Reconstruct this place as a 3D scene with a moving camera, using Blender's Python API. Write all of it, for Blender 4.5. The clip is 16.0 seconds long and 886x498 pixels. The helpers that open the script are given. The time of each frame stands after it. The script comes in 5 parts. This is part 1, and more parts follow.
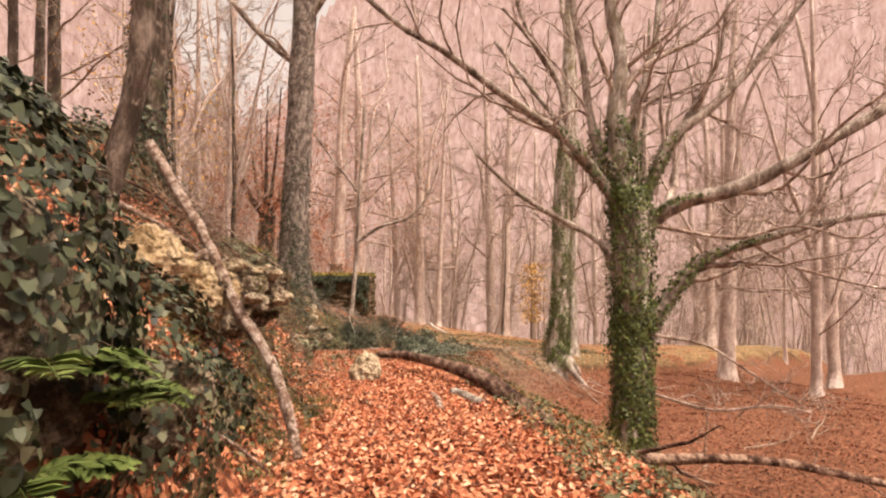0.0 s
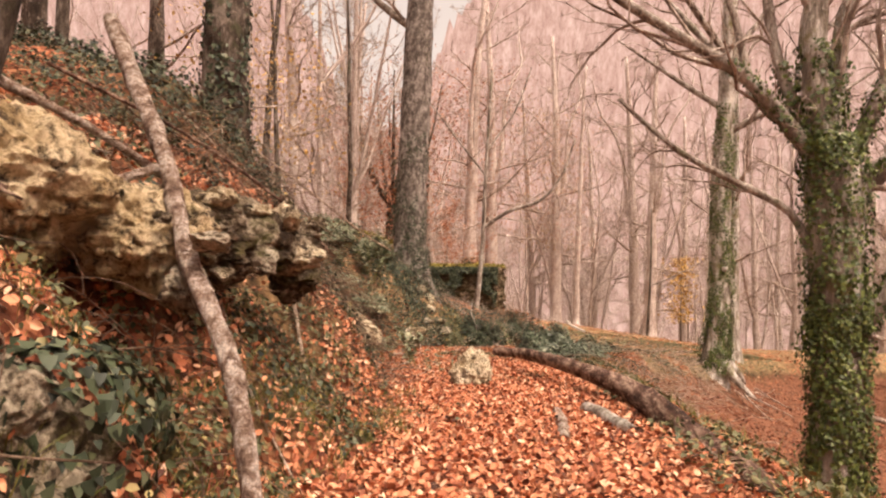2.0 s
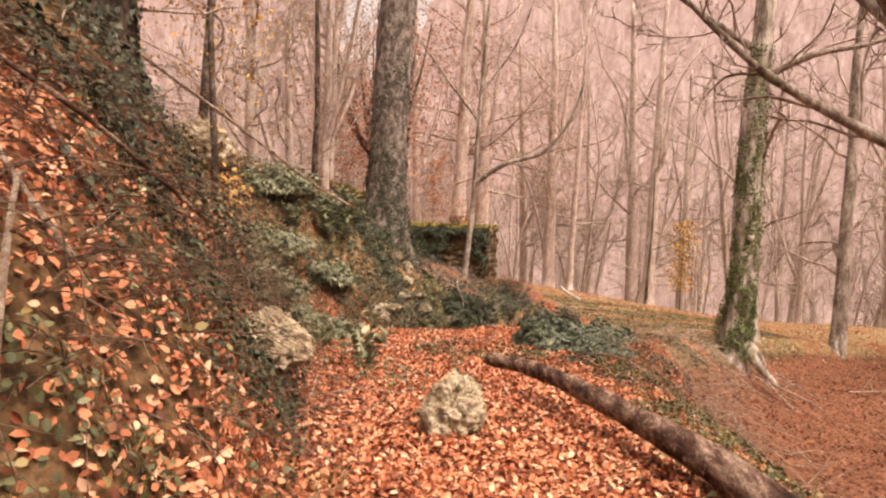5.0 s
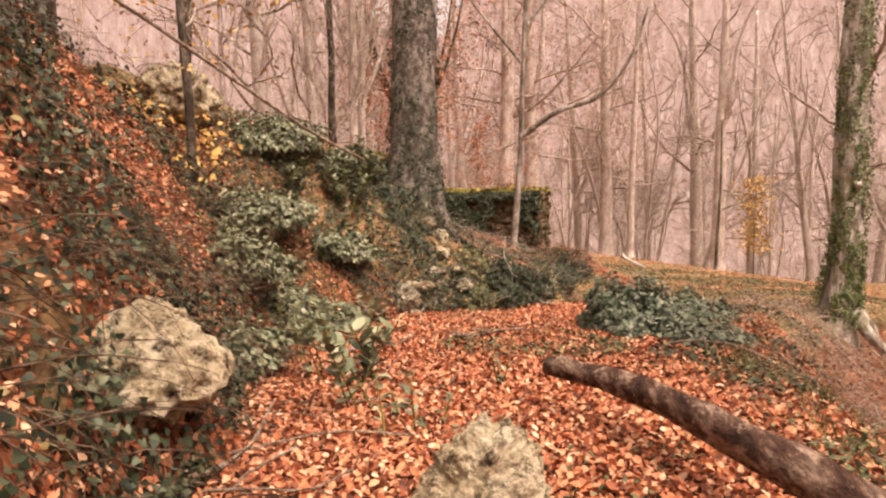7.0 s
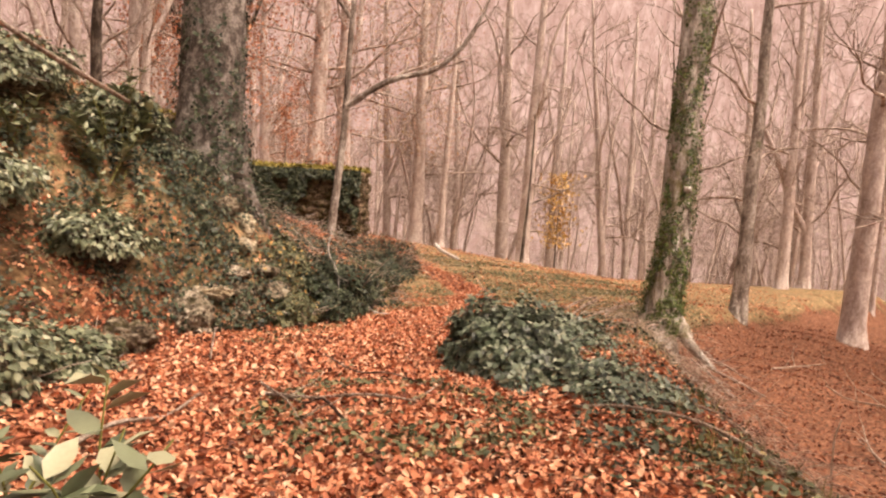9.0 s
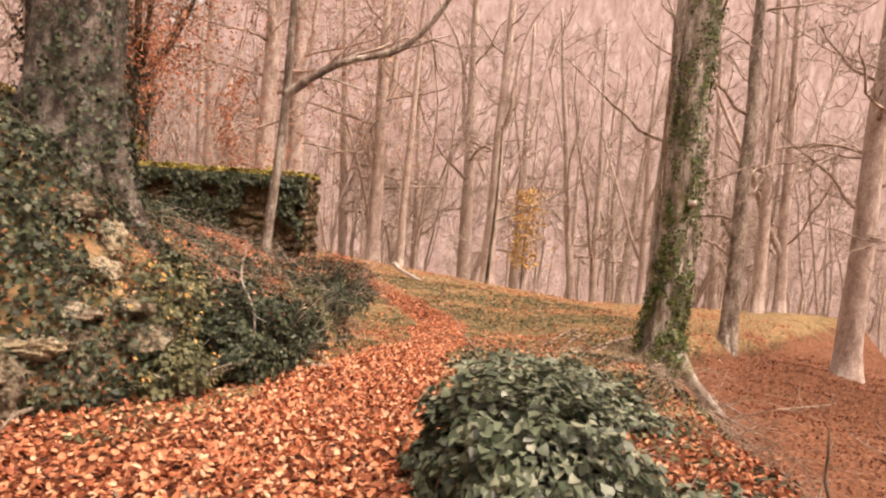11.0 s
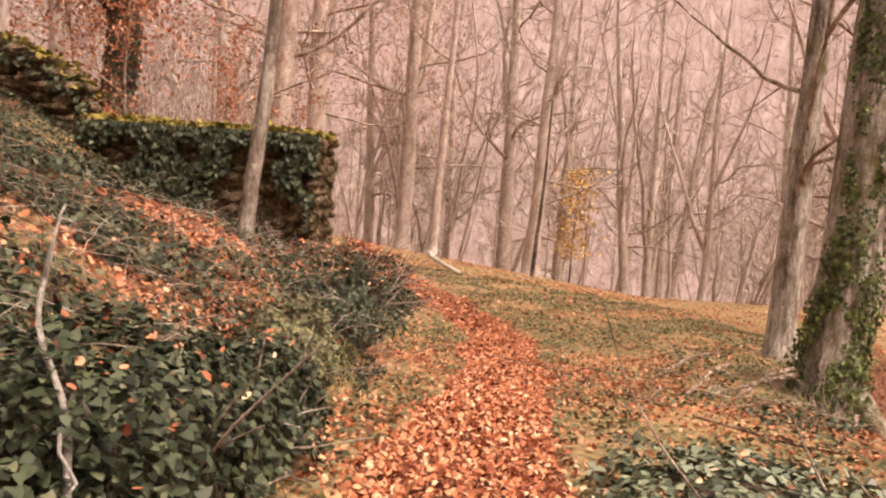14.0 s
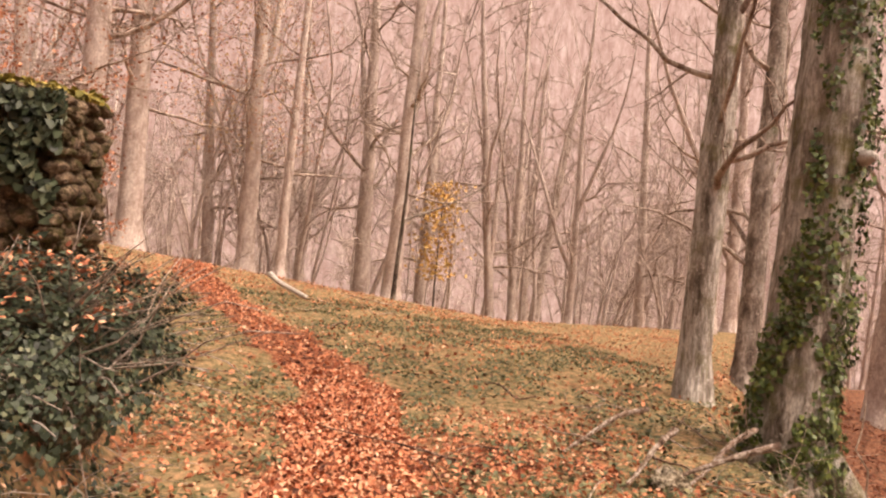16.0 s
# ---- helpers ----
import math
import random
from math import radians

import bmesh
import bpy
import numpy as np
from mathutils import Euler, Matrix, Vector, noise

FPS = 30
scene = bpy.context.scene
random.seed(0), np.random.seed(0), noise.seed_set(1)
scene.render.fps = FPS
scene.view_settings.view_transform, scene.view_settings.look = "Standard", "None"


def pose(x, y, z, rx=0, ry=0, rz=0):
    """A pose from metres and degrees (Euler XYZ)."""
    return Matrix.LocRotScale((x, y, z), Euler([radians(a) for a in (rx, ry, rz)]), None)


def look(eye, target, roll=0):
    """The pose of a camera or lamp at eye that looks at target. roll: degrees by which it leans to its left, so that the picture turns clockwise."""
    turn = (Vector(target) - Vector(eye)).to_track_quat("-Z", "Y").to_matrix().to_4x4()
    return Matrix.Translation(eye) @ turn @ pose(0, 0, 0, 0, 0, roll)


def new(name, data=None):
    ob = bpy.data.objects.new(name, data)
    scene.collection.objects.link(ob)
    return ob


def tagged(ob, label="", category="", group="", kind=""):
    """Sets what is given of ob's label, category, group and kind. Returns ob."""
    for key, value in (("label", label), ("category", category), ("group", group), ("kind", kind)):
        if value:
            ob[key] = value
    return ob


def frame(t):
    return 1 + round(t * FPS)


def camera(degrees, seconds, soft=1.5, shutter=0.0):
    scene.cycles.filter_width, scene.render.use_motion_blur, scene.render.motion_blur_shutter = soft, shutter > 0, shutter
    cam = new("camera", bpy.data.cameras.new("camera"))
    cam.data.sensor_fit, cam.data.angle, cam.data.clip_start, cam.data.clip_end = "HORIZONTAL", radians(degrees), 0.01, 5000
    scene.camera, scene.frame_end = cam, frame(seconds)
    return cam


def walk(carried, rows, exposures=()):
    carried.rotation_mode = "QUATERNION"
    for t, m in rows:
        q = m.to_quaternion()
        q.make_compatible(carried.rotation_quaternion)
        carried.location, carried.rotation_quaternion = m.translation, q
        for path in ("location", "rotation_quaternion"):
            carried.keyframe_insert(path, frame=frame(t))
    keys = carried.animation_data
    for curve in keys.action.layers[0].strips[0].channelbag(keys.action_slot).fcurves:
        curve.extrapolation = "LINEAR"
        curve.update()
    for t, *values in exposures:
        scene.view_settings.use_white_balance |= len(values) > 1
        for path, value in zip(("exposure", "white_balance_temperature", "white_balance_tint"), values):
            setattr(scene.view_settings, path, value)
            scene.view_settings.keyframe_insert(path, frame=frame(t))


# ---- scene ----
cam = camera(66.0, 16.0, soft=2.2)
PATH = [
    (0, (-0.022, 0.443, 1.353), (-0.023, 2.442, 1.438), 0.2),
    (0.5, (0.057, 1.086, 1.214), (-0.027, 3.084, 1.265), -1.1),
    (1, (0.072, 1.862, 1.079), (-0.15, 3.849, 1.127), 0.3),
    (1.5, (0.066, 2.606, 1.038), (-0.229, 4.582, 1.117), -1.2),
    (2, (0.088, 3.219, 1.032), (-0.314, 5.176, 1.111), 0.6),
    (2.5, (0.023, 3.891, 1.036), (-0.467, 5.828, 1.111), -2.7),
    (3, (-0.108, 4.446, 1.034), (-0.644, 6.372, 1.092), -2.5),
    (3.5, (-0.247, 4.906, 1.1), (-0.795, 6.829, 1.139), -1.7),
    (4, (-0.348, 5.379, 1.36), (-0.766, 7.335, 1.372), 0.7),
    (4.2, (-0.386, 5.581, 1.345), (-0.746, 7.548, 1.37), 2.4),
    (6.3, (-0.507, 8.494, 0.992), (-0.967, 10.431, 0.798), -1.2),
    (6.5, (-0.568, 8.727, 0.961), (-1.045, 10.662, 0.793), -1.8),
    (7, (-0.793, 9.469, 0.948), (-1.306, 11.398, 0.825), -0.8),
    (7.5, (-0.99, 10.239, 0.954), (-1.564, 12.152, 0.849), -0.3),
    (8, (-1.295, 10.936, 0.961), (-1.853, 12.853, 0.839), 0.1),
    (8.5, (-1.529, 11.575, 0.947), (-1.858, 13.543, 0.81), -1.0),
    (9, (-1.661, 12.219, 0.991), (-1.593, 14.211, 0.823), 3.2),
    (9.2, (-1.699, 12.419, 0.946), (-1.557, 14.407, 0.786), 2.7),
    (11.3, (-1.586, 15.585, 0.786), (-1.4, 17.574, 0.681), 4.0),
    (11.5, (-1.521, 15.791, 0.747), (-1.379, 17.784, 0.64), 2.9),
    (12, (-1.274, 16.419, 0.703), (-1.293, 18.415, 0.592), 2.9),
    (12.5, (-1.269, 17.318, 0.618), (-1.44, 19.307, 0.501), 3.0),
    (13, (-1.388, 18.115, 0.591), (-1.581, 20.101, 0.449), 4.4),
    (13.5, (-1.68, 19.002, 0.535), (-1.787, 20.992, 0.374), 4.7),
    (14, (-1.828, 19.979, 0.502), (-1.717, 21.971, 0.351), 4.3),
    (14.5, (-1.716, 20.96, 0.451), (-1.405, 22.934, 0.361), 5.5),
    (15, (-1.665, 21.827, 0.39), (-1.15, 23.757, 0.293), 6.9),
    (15.5, (-1.394, 22.787, 0.27), (-0.759, 24.681, 0.177), 4.9),
    (16, (-1.145, 23.561, 0.19), (-0.639, 25.495, 0.136), 4.9),
]
EXPOSURES = [(0, 0.9, 8500, 24), (16, 0.9, 8500, 24)]
walk(cam, [(t, look(eye, target, roll)) for t, eye, target, roll in PATH], exposures=EXPOSURES)

# ---- light ----
SUN_EL, SUN_AZ = 60.0, 125.0
world = bpy.data.worlds.new("overcast")
scene.world = world
world.use_nodes = True
wn, wl = world.node_tree.nodes, world.node_tree.links
wn.clear()
w_out = wn.new("ShaderNodeOutputWorld")
w_bg = wn.new("ShaderNodeBackground")
w_sky = wn.new("ShaderNodeTexSky")
w_sky.sky_type = "NISHITA"
w_sky.sun_disc = False
w_sky.sun_elevation, w_sky.sun_rotation = radians(SUN_EL), radians(SUN_AZ)
w_sky.air_density, w_sky.dust_density, w_sky.ozone_density = 1.0, 6.0, 1.0
w_hsv = wn.new("ShaderNodeHueSaturation")
w_hsv.inputs["Saturation"].default_value = 0.12
wl.new(w_sky.outputs["Color"], w_hsv.inputs["Color"])
wl.new(w_hsv.outputs["Color"], w_bg.inputs["Color"])
wl.new(w_bg.outputs["Background"], w_out.inputs["Surface"])
w_bg.inputs["Strength"].default_value = 0.15

sun_data = bpy.data.lights.new("sun", "SUN")
sun_data.energy, sun_data.angle, sun_data.color = 1.5, radians(30), (1.0, 0.96, 0.9)
sun = new("sun", sun_data)
sun.matrix_world = pose(0, 0, 40, 90 - SUN_EL, 0, 180 - SUN_AZ)


# ---- materials ----
def material(name, rough=0.8, spec=0.3):
    m = bpy.data.materials.new(name)
    m.use_nodes = True
    b = m.node_tree.nodes["Principled BSDF"]
    b.inputs["Roughness"].default_value = rough
    b.inputs["Specular IOR Level"].default_value = spec
    return m, m.node_tree.nodes, m.node_tree.links, b


def tex_noise(n, l, scale, detail=4.0, rough=0.6, vec=None, stretch=None):
    t = n.new("ShaderNodeTexNoise")
    t.inputs["Scale"].default_value = scale
    t.inputs["Detail"].default_value = detail
    t.inputs["Roughness"].default_value = rough
    if vec is not None:
        if stretch:
            mp = n.new("ShaderNodeMapping")
            mp.inputs["Scale"].default_value = stretch
            l.new(vec, mp.inputs["Vector"])
            vec = mp.outputs["Vector"]
        l.new(vec, t.inputs["Vector"])
    return t.outputs["Fac"]


def ramp(n, l, fac, stops):
    r = n.new("ShaderNodeValToRGB")
    while len(r.color_ramp.elements) < len(stops):
        r.color_ramp.elements.new(0.5)
    for e, (p, c) in zip(r.color_ramp.elements, stops):
        e.position, e.color = p, (*c, 1)
    l.new(fac, r.inputs["Fac"])
    return r.outputs["Color"]


def mix(n, l, fac, a, b, mode="MIX"):
    x = n.new("ShaderNodeMix")
    x.data_type, x.blend_type = "RGBA", mode
    for sock, v in ((x.inputs["Factor"], fac), (x.inputs["A"], a), (x.inputs["B"], b)):
        if isinstance(v, (int, float)):
            sock.default_value = v
        elif isinstance(v, tuple):
            sock.default_value = (*v, 1)
        else:
            l.new(v, sock)
    return x.outputs["Result"]


def calc(n, l, op, a, b, clamp=False):
    x = n.new("ShaderNodeMath")
    x.operation, x.use_clamp = op, clamp
    for sock, v in zip(x.inputs, (a, b)):
        if isinstance(v, (int, float)):
            sock.default_value = v
        else:
            l.new(v, sock)
    return x.outputs[0]


def bump(n, l, b, height, strength, dist):
    x = n.new("ShaderNodeBump")
    x.inputs["Strength"].default_value, x.inputs["Distance"].default_value = strength, dist
    l.new(height, x.inputs["Height"])
    l.new(x.outputs["Normal"], b.inputs["Normal"])


def geo_pos(n):
    return n.new("ShaderNodeNewGeometry").outputs["Position"]


def obj_pos(n):
    return n.new("ShaderNodeTexCoord").outputs["Object"]


def bark_material(name, dark, mid, light, moss, amount, fineness=1.0, grain=(1, 1, 0.4)):
    m, n, l, b = material(name, 0.9, 0.15)
    p = obj_pos(n)
    blotch = tex_noise(n, l, 3.4 * fineness, 8, 0.72, p, grain)
    fine = tex_noise(n, l, 20 * fineness, 6, 0.75, p, grain)
    c = ramp(n, l, blotch, [(0.36, dark), (0.48, mid), (0.6, light)])
    c = mix(n, l, ramp(n, l, fine, [(0.4, (1, 1, 1)), (0.6, (0, 0, 0))]), c, mix(n, l, 0.6, c, dark))
    spots = ramp(n, l, tex_noise(n, l, 6.5 * fineness, 7, 0.7, p), [(0.58, (0, 0, 0)), (0.64, (1, 1, 1))])
    c = mix(n, l, calc(n, l, "MULTIPLY", spots, 0.75), c, light)
    mossy = ramp(n, l, tex_noise(n, l, 1.3, 6, 0.7, p), [(0.62 - amount, (0, 0, 0)), (0.72 - amount * 0.6, (1, 1, 1))])
    c = mix(n, l, mossy, c, moss)
    l.new(c, b.inputs["Base Color"])
    bump(n, l, b, calc(n, l, "ADD", fine, blotch), 0.9, 0.05)
    return m


BARK = bark_material("beech_bark", (0.08, 0.06, 0.048), (0.3, 0.245, 0.205), (0.58, 0.52, 0.46), (0.10, 0.11, 0.045), 0.02)
BARK_DARK = bark_material("dark_bark", (0.025, 0.018, 0.014), (0.09, 0.065, 0.05), (0.30, 0.25, 0.21), (0.06, 0.07, 0.03), 0.08)
BARK_MOSS = bark_material("mossy_bark", (0.1, 0.08, 0.06), (0.4, 0.35, 0.3), (0.8, 0.76, 0.7), (0.15, 0.135, 0.04), 0.1, 1.6, (1, 1, 0.22))
# Paled all over: distance haze on the far trees is put into this bark.
BARK_HAZED = bark_material("haze_paled_bark", (0.3, 0.225, 0.19), (0.52, 0.425, 0.38), (0.72, 0.64, 0.585), (0.3, 0.26, 0.18), 0.0)
TWIG = bark_material("twig_bark", (0.15, 0.1, 0.075), (0.42, 0.33, 0.275), (0.74, 0.64, 0.56), (0.2, 0.16, 0.1), 0.0)
DEADWOOD = bark_material("bleached_wood", (0.2, 0.13, 0.09), (0.46, 0.35, 0.27), (0.72, 0.62, 0.52), (0.3, 0.22, 0.14), 0.0, 2.5, (1, 1, 1))
STICK = bark_material("peeling_bark", (0.09, 0.05, 0.035), (0.42, 0.29, 0.22), (0.88, 0.77, 0.68), (0.2, 0.14, 0.1), 0.03, 4.0, (1, 1, 1))
DRYSTEM = bark_material("dry_stem", (0.07, 0.04, 0.028), (0.2, 0.12, 0.08), (0.42, 0.3, 0.22), (0.15, 0.1, 0.06), 0.0, 2.0)
KNOTWOOD = bark_material("healed_knot", (0.4, 0.36, 0.32), (0.66, 0.62, 0.57), (0.82, 0.79, 0.75), (0.5, 0.45, 0.38), 0.0, 3.0)
BARK_SCALY = bark_material("scaly_bark", (0.055, 0.045, 0.038), (0.17, 0.14, 0.12), (0.46, 0.41, 0.37), (0.1, 0.1, 0.05), 0.02, 2.0, (1, 1, 0.7))
LOGBARK = bark_material("log_bark", (0.03, 0.016, 0.012), (0.16, 0.085, 0.062), (0.6, 0.43, 0.33), (0.14, 0.075, 0.05), 0.02, 2.0, (1, 0.2, 1))


def leaf_material(name, stops, rough=0.7, spec=0.3, trans=0.0):
    m, n, l, b = material(name, rough, spec)
    g = n.new("ShaderNodeNewGeometry")
    c = ramp(n, l, g.outputs["Random Per Island"], stops)
    c = mix(n, l, calc(n, l, "MULTIPLY", tex_noise(n, l, 40, 3, 0.6, g.outputs["Position"]), 0.35), c, (0.25, 0.1, 0.05), "MULTIPLY")
    l.new(c, b.inputs["Base Color"])
    b.inputs["Transmission Weight"].default_value = trans
    return m


LITTER = leaf_material("fallen_leaves", [(0.0, (0.07, 0.026, 0.016)), (0.15, (0.26, 0.075, 0.038)), (0.5, (0.64, 0.23, 0.118)), (0.82, (0.78, 0.38, 0.22)), (1.0, (0.84, 0.58, 0.4))])
LITTER_RED = leaf_material("old_fallen_leaves", [(0.0, (0.07, 0.024, 0.015)), (0.5, (0.24, 0.08, 0.042)), (1.0, (0.44, 0.19, 0.1))])
IVY = leaf_material("ivy_leaf", [(0.0, (0.008, 0.013, 0.006)), (0.4, (0.026, 0.04, 0.02)), (0.85, (0.08, 0.105, 0.06)), (1.0, (0.17, 0.18, 0.11))], 0.5, 0.28)
IVY_BUSH = leaf_material("heaped_ivy_leaf", [(0.0, (0.016, 0.028, 0.015)), (0.35, (0.08, 0.115, 0.068)), (0.75, (0.18, 0.23, 0.15)), (1.0, (0.34, 0.37, 0.26))], 0.38, 0.5)
IVY_BRIGHT = leaf_material("trunk_ivy_leaf", [(0.0, (0.025, 0.042, 0.01)), (0.6, (0.075, 0.115, 0.026)), (1.0, (0.18, 0.22, 0.06))], 0.5, 0.3)
SHRUB = leaf_material("shrub_leaf", [(0.0, (0.05, 0.06, 0.025)), (0.6, (0.11, 0.12, 0.055)), (0.9, (0.2, 0.2, 0.1)), (1.0, (0.4, 0.3, 0.12))], 0.6, 0.4)
LAUREL = leaf_material("laurel_leaf", [(0.0, (0.06, 0.08, 0.042)), (0.5, (0.17, 0.205, 0.12)), (0.85, (0.28, 0.31, 0.19)), (1.0, (0.42, 0.42, 0.28))], 0.42, 0.5)
FERN = leaf_material("fern_frond", [(0.0, (0.07, 0.12, 0.03)), (1.0, (0.17, 0.24, 0.07))], 0.6, 0.3)
GRASS = leaf_material("grass_blade", [(0.0, (0.07, 0.085, 0.02)), (0.6, (0.17, 0.17, 0.05)), (1.0, (0.38, 0.30, 0.13))], 0.7, 0.2)
YELLOW_GRASS = leaf_material("yellow_green_grass", [(0.0, (0.14, 0.13, 0.03)), (1.0, (0.42, 0.34, 0.09))], 0.7, 0.2)
PINKLEAF = leaf_material("clinging_beech_leaf", [(0.0, (0.30, 0.10, 0.055)), (0.5, (0.5, 0.2, 0.11)), (1.0, (0.66, 0.34, 0.2))])
YELLOW = leaf_material("yellow_leaf", [(0.0, (0.52, 0.28, 0.08)), (1.0, (0.72, 0.5, 0.18))])


def rock_material(name, stops, moss, amount):
    m, n, l, b = material(name, 0.92, 0.2)
    p = geo_pos(n)
    big = tex_noise(n, l, 3.2, 6, 0.65, p)
    fine = tex_noise(n, l, 22, 6, 0.7, p)
    c = ramp(n, l, calc(n, l, "ADD", calc(n, l, "MULTIPLY", big, 0.6), calc(n, l, "MULTIPLY", fine, 0.4)), stops)
    mossy = ramp(n, l, tex_noise(n, l, 4.5, 8, 0.78, p), [(0.58 - amount, (0, 0, 0)), (0.7 - amount, (1, 1, 1))])
    c = mix(n, l, mossy, c, mix(n, l, fine, moss, (moss[0] * 0.3, moss[1] * 0.3, moss[2] * 0.3)))
    dirt = ramp(n, l, tex_noise(n, l, 11, 7, 0.75, p), [(0.36, (1, 1, 1)), (0.5, (0, 0, 0))])
    c = mix(n, l, dirt, c, (0.05, 0.035, 0.025))
    l.new(c, b.inputs["Base Color"])
    bump(n, l, b, calc(n, l, "ADD", big, fine), 1.0, 0.08)
    return m


ROCK = rock_material("limestone", [(0.36, (0.06, 0.045, 0.035)), (0.47, (0.3, 0.24, 0.17)), (0.58, (0.62, 0.54, 0.42))], (0.09, 0.08, 0.03), 0.06)
ROCK_OCHRE = rock_material("ochre_limestone", [(0.34, (0.13, 0.09, 0.048)), (0.45, (0.46, 0.33, 0.18)), (0.58, (0.74, 0.6, 0.4))], (0.13, 0.11, 0.03), 0.02)
ROCK_PALE = rock_material("pale_limestone", [(0.34, (0.14, 0.1, 0.06)), (0.45, (0.46, 0.36, 0.23)), (0.58, (0.76, 0.67, 0.5))], (0.36, 0.27, 0.12), -0.02)
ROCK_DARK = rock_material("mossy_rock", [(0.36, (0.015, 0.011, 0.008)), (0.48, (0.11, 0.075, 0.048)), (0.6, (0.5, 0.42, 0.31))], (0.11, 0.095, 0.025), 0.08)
WALLSTONE = rock_material("wall_stone", [(0.36, (0.035, 0.024, 0.016)), (0.46, (0.14, 0.09, 0.058)), (0.6, (0.38, 0.28, 0.19))], (0.09, 0.075, 0.02), 0.12)

# ground: litter, thin grass and bare earth blended by how much of each lies there
GROUND, n, l, b = material("forest_floor", 0.95, 0.1)
p = geo_pos(n)
att = n.new("ShaderNodeAttribute")
att.attribute_name = "cover"
sep = n.new("ShaderNodeSeparateColor")
l.new(att.outputs["Color"], sep.inputs["Color"])
vor = n.new("ShaderNodeTexVoronoi")
vor.inputs["Scale"].default_value = 20
l.new(p, vor.inputs["Vector"])
vsep = n.new("ShaderNodeSeparateColor")
l.new(vor.outputs["Color"], vsep.inputs["Color"])
# Darkened below the loose leaves' colour: painted shade for the gaps between them.
litter = ramp(n, l, vsep.outputs["Red"], [(0.0, (0.03, 0.012, 0.008)), (0.35, (0.11, 0.036, 0.02)), (0.7, (0.26, 0.085, 0.044)), (1.0, (0.5, 0.22, 0.12))])
old = ramp(n, l, tex_noise(n, l, 9, 8, 0.75, p), [(0.36, (0.03, 0.016, 0.011)), (0.45, (0.12, 0.053, 0.032)), (0.55, (0.24, 0.105, 0.062)), (0.67, (0.38, 0.215, 0.14))])
grass = ramp(n, l, tex_noise(n, l, 7, 8, 0.75, p), [(0.36, (0.05, 0.042, 0.02)), (0.44, (0.14, 0.115, 0.055)), (0.52, (0.27, 0.19, 0.105)), (0.62, (0.46, 0.26, 0.145))])
earth = ramp(n, l, tex_noise(n, l, 6, 8, 0.7, p), [(0.32, (0.018, 0.012, 0.008)), (0.48, (0.085, 0.048, 0.024)), (0.66, (0.24, 0.145, 0.075))])
jit = calc(n, l, "ADD", calc(n, l, "MULTIPLY", calc(n, l, "SUBTRACT", tex_noise(n, l, 2.2, 6, 0.7, p), 0.5), 1.5), calc(n, l, "MULTIPLY", calc(n, l, "SUBTRACT", tex_noise(n, l, 0.45, 4, 0.6, p), 0.5), 1.3))
sharp = lambda s: calc(n, l, "MULTIPLY", calc(n, l, "SUBTRACT", calc(n, l, "ADD", s, jit), 0.35), 3.3, True)
c = mix(n, l, sharp(sep.outputs["Green"]), earth, grass)
c = mix(n, l, sharp(sep.outputs["Blue"]), c, old)
c = mix(n, l, sharp(sep.outputs["Red"]), c, litter)
l.new(c, b.inputs["Base Color"])
bump(n, l, b, calc(n, l, "ADD", vsep.outputs["Green"], tex_noise(n, l, 12, 6, 0.7, p)), 0.6, 0.04)

# glowing wooded hillside backdrop, far beyond the trees, with haze painted into its colours
HAZE_GLOW = bpy.data.materials.new("glowing_haze_hillside")
HAZE_GLOW.use_nodes = True
n, l = HAZE_GLOW.node_tree.nodes, HAZE_GLOW.node_tree.links
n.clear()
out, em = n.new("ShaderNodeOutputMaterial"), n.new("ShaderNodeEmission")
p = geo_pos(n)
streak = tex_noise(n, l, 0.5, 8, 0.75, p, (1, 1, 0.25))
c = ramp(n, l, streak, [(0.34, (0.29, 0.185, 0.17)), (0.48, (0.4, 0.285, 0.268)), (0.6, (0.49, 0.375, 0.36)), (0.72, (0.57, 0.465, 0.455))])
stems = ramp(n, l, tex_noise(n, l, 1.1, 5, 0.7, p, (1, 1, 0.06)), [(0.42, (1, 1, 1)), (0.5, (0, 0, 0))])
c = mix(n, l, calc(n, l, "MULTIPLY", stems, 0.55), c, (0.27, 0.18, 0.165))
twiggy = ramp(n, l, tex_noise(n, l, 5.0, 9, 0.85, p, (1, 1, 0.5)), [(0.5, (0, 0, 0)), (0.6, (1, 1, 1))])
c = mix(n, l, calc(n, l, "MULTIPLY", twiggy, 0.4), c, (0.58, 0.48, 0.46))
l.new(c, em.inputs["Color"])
# The sheet emits its own colour, though it is no lamp.
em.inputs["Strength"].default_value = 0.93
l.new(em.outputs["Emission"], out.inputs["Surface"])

# ---- the lie of the land ----
PATH_Y = (-40, -10, 0, 5, 8, 11, 14, 16, 20, 23, 26.5, 29, 33, 38, 44, 54, 62, 80, 140, 400)
PATH_Z = (0.6, 0.25, 0.06, -0.05, -0.2, -0.35, -0.48, -0.58, -0.8, -1.05, -1.52, -1.95, -2.1, -2.05, -1.95, -2.0, -3.4, -7.5, -16, -30)
TRAIL_Y = (-40, 0, 5, 11, 15, 18, 21, 23.5, 26.5, 29.5, 33, 37, 42, 48, 80)
TRAIL_X = (0.5, 0.0, -0.15, -1.2, -1.9, -2.0, -1.8, -1.5, -0.9, -0.3, 0.1, -0.8, -2.2, -3.4, -6)
TRAIL_W = (1.2, 1.15, 1.1, 1.15, 1.3, 1.0, 0.72, 0.5, 0.44, 0.46, 0.5, 0.5, 0.5, 0.6, 0.6)
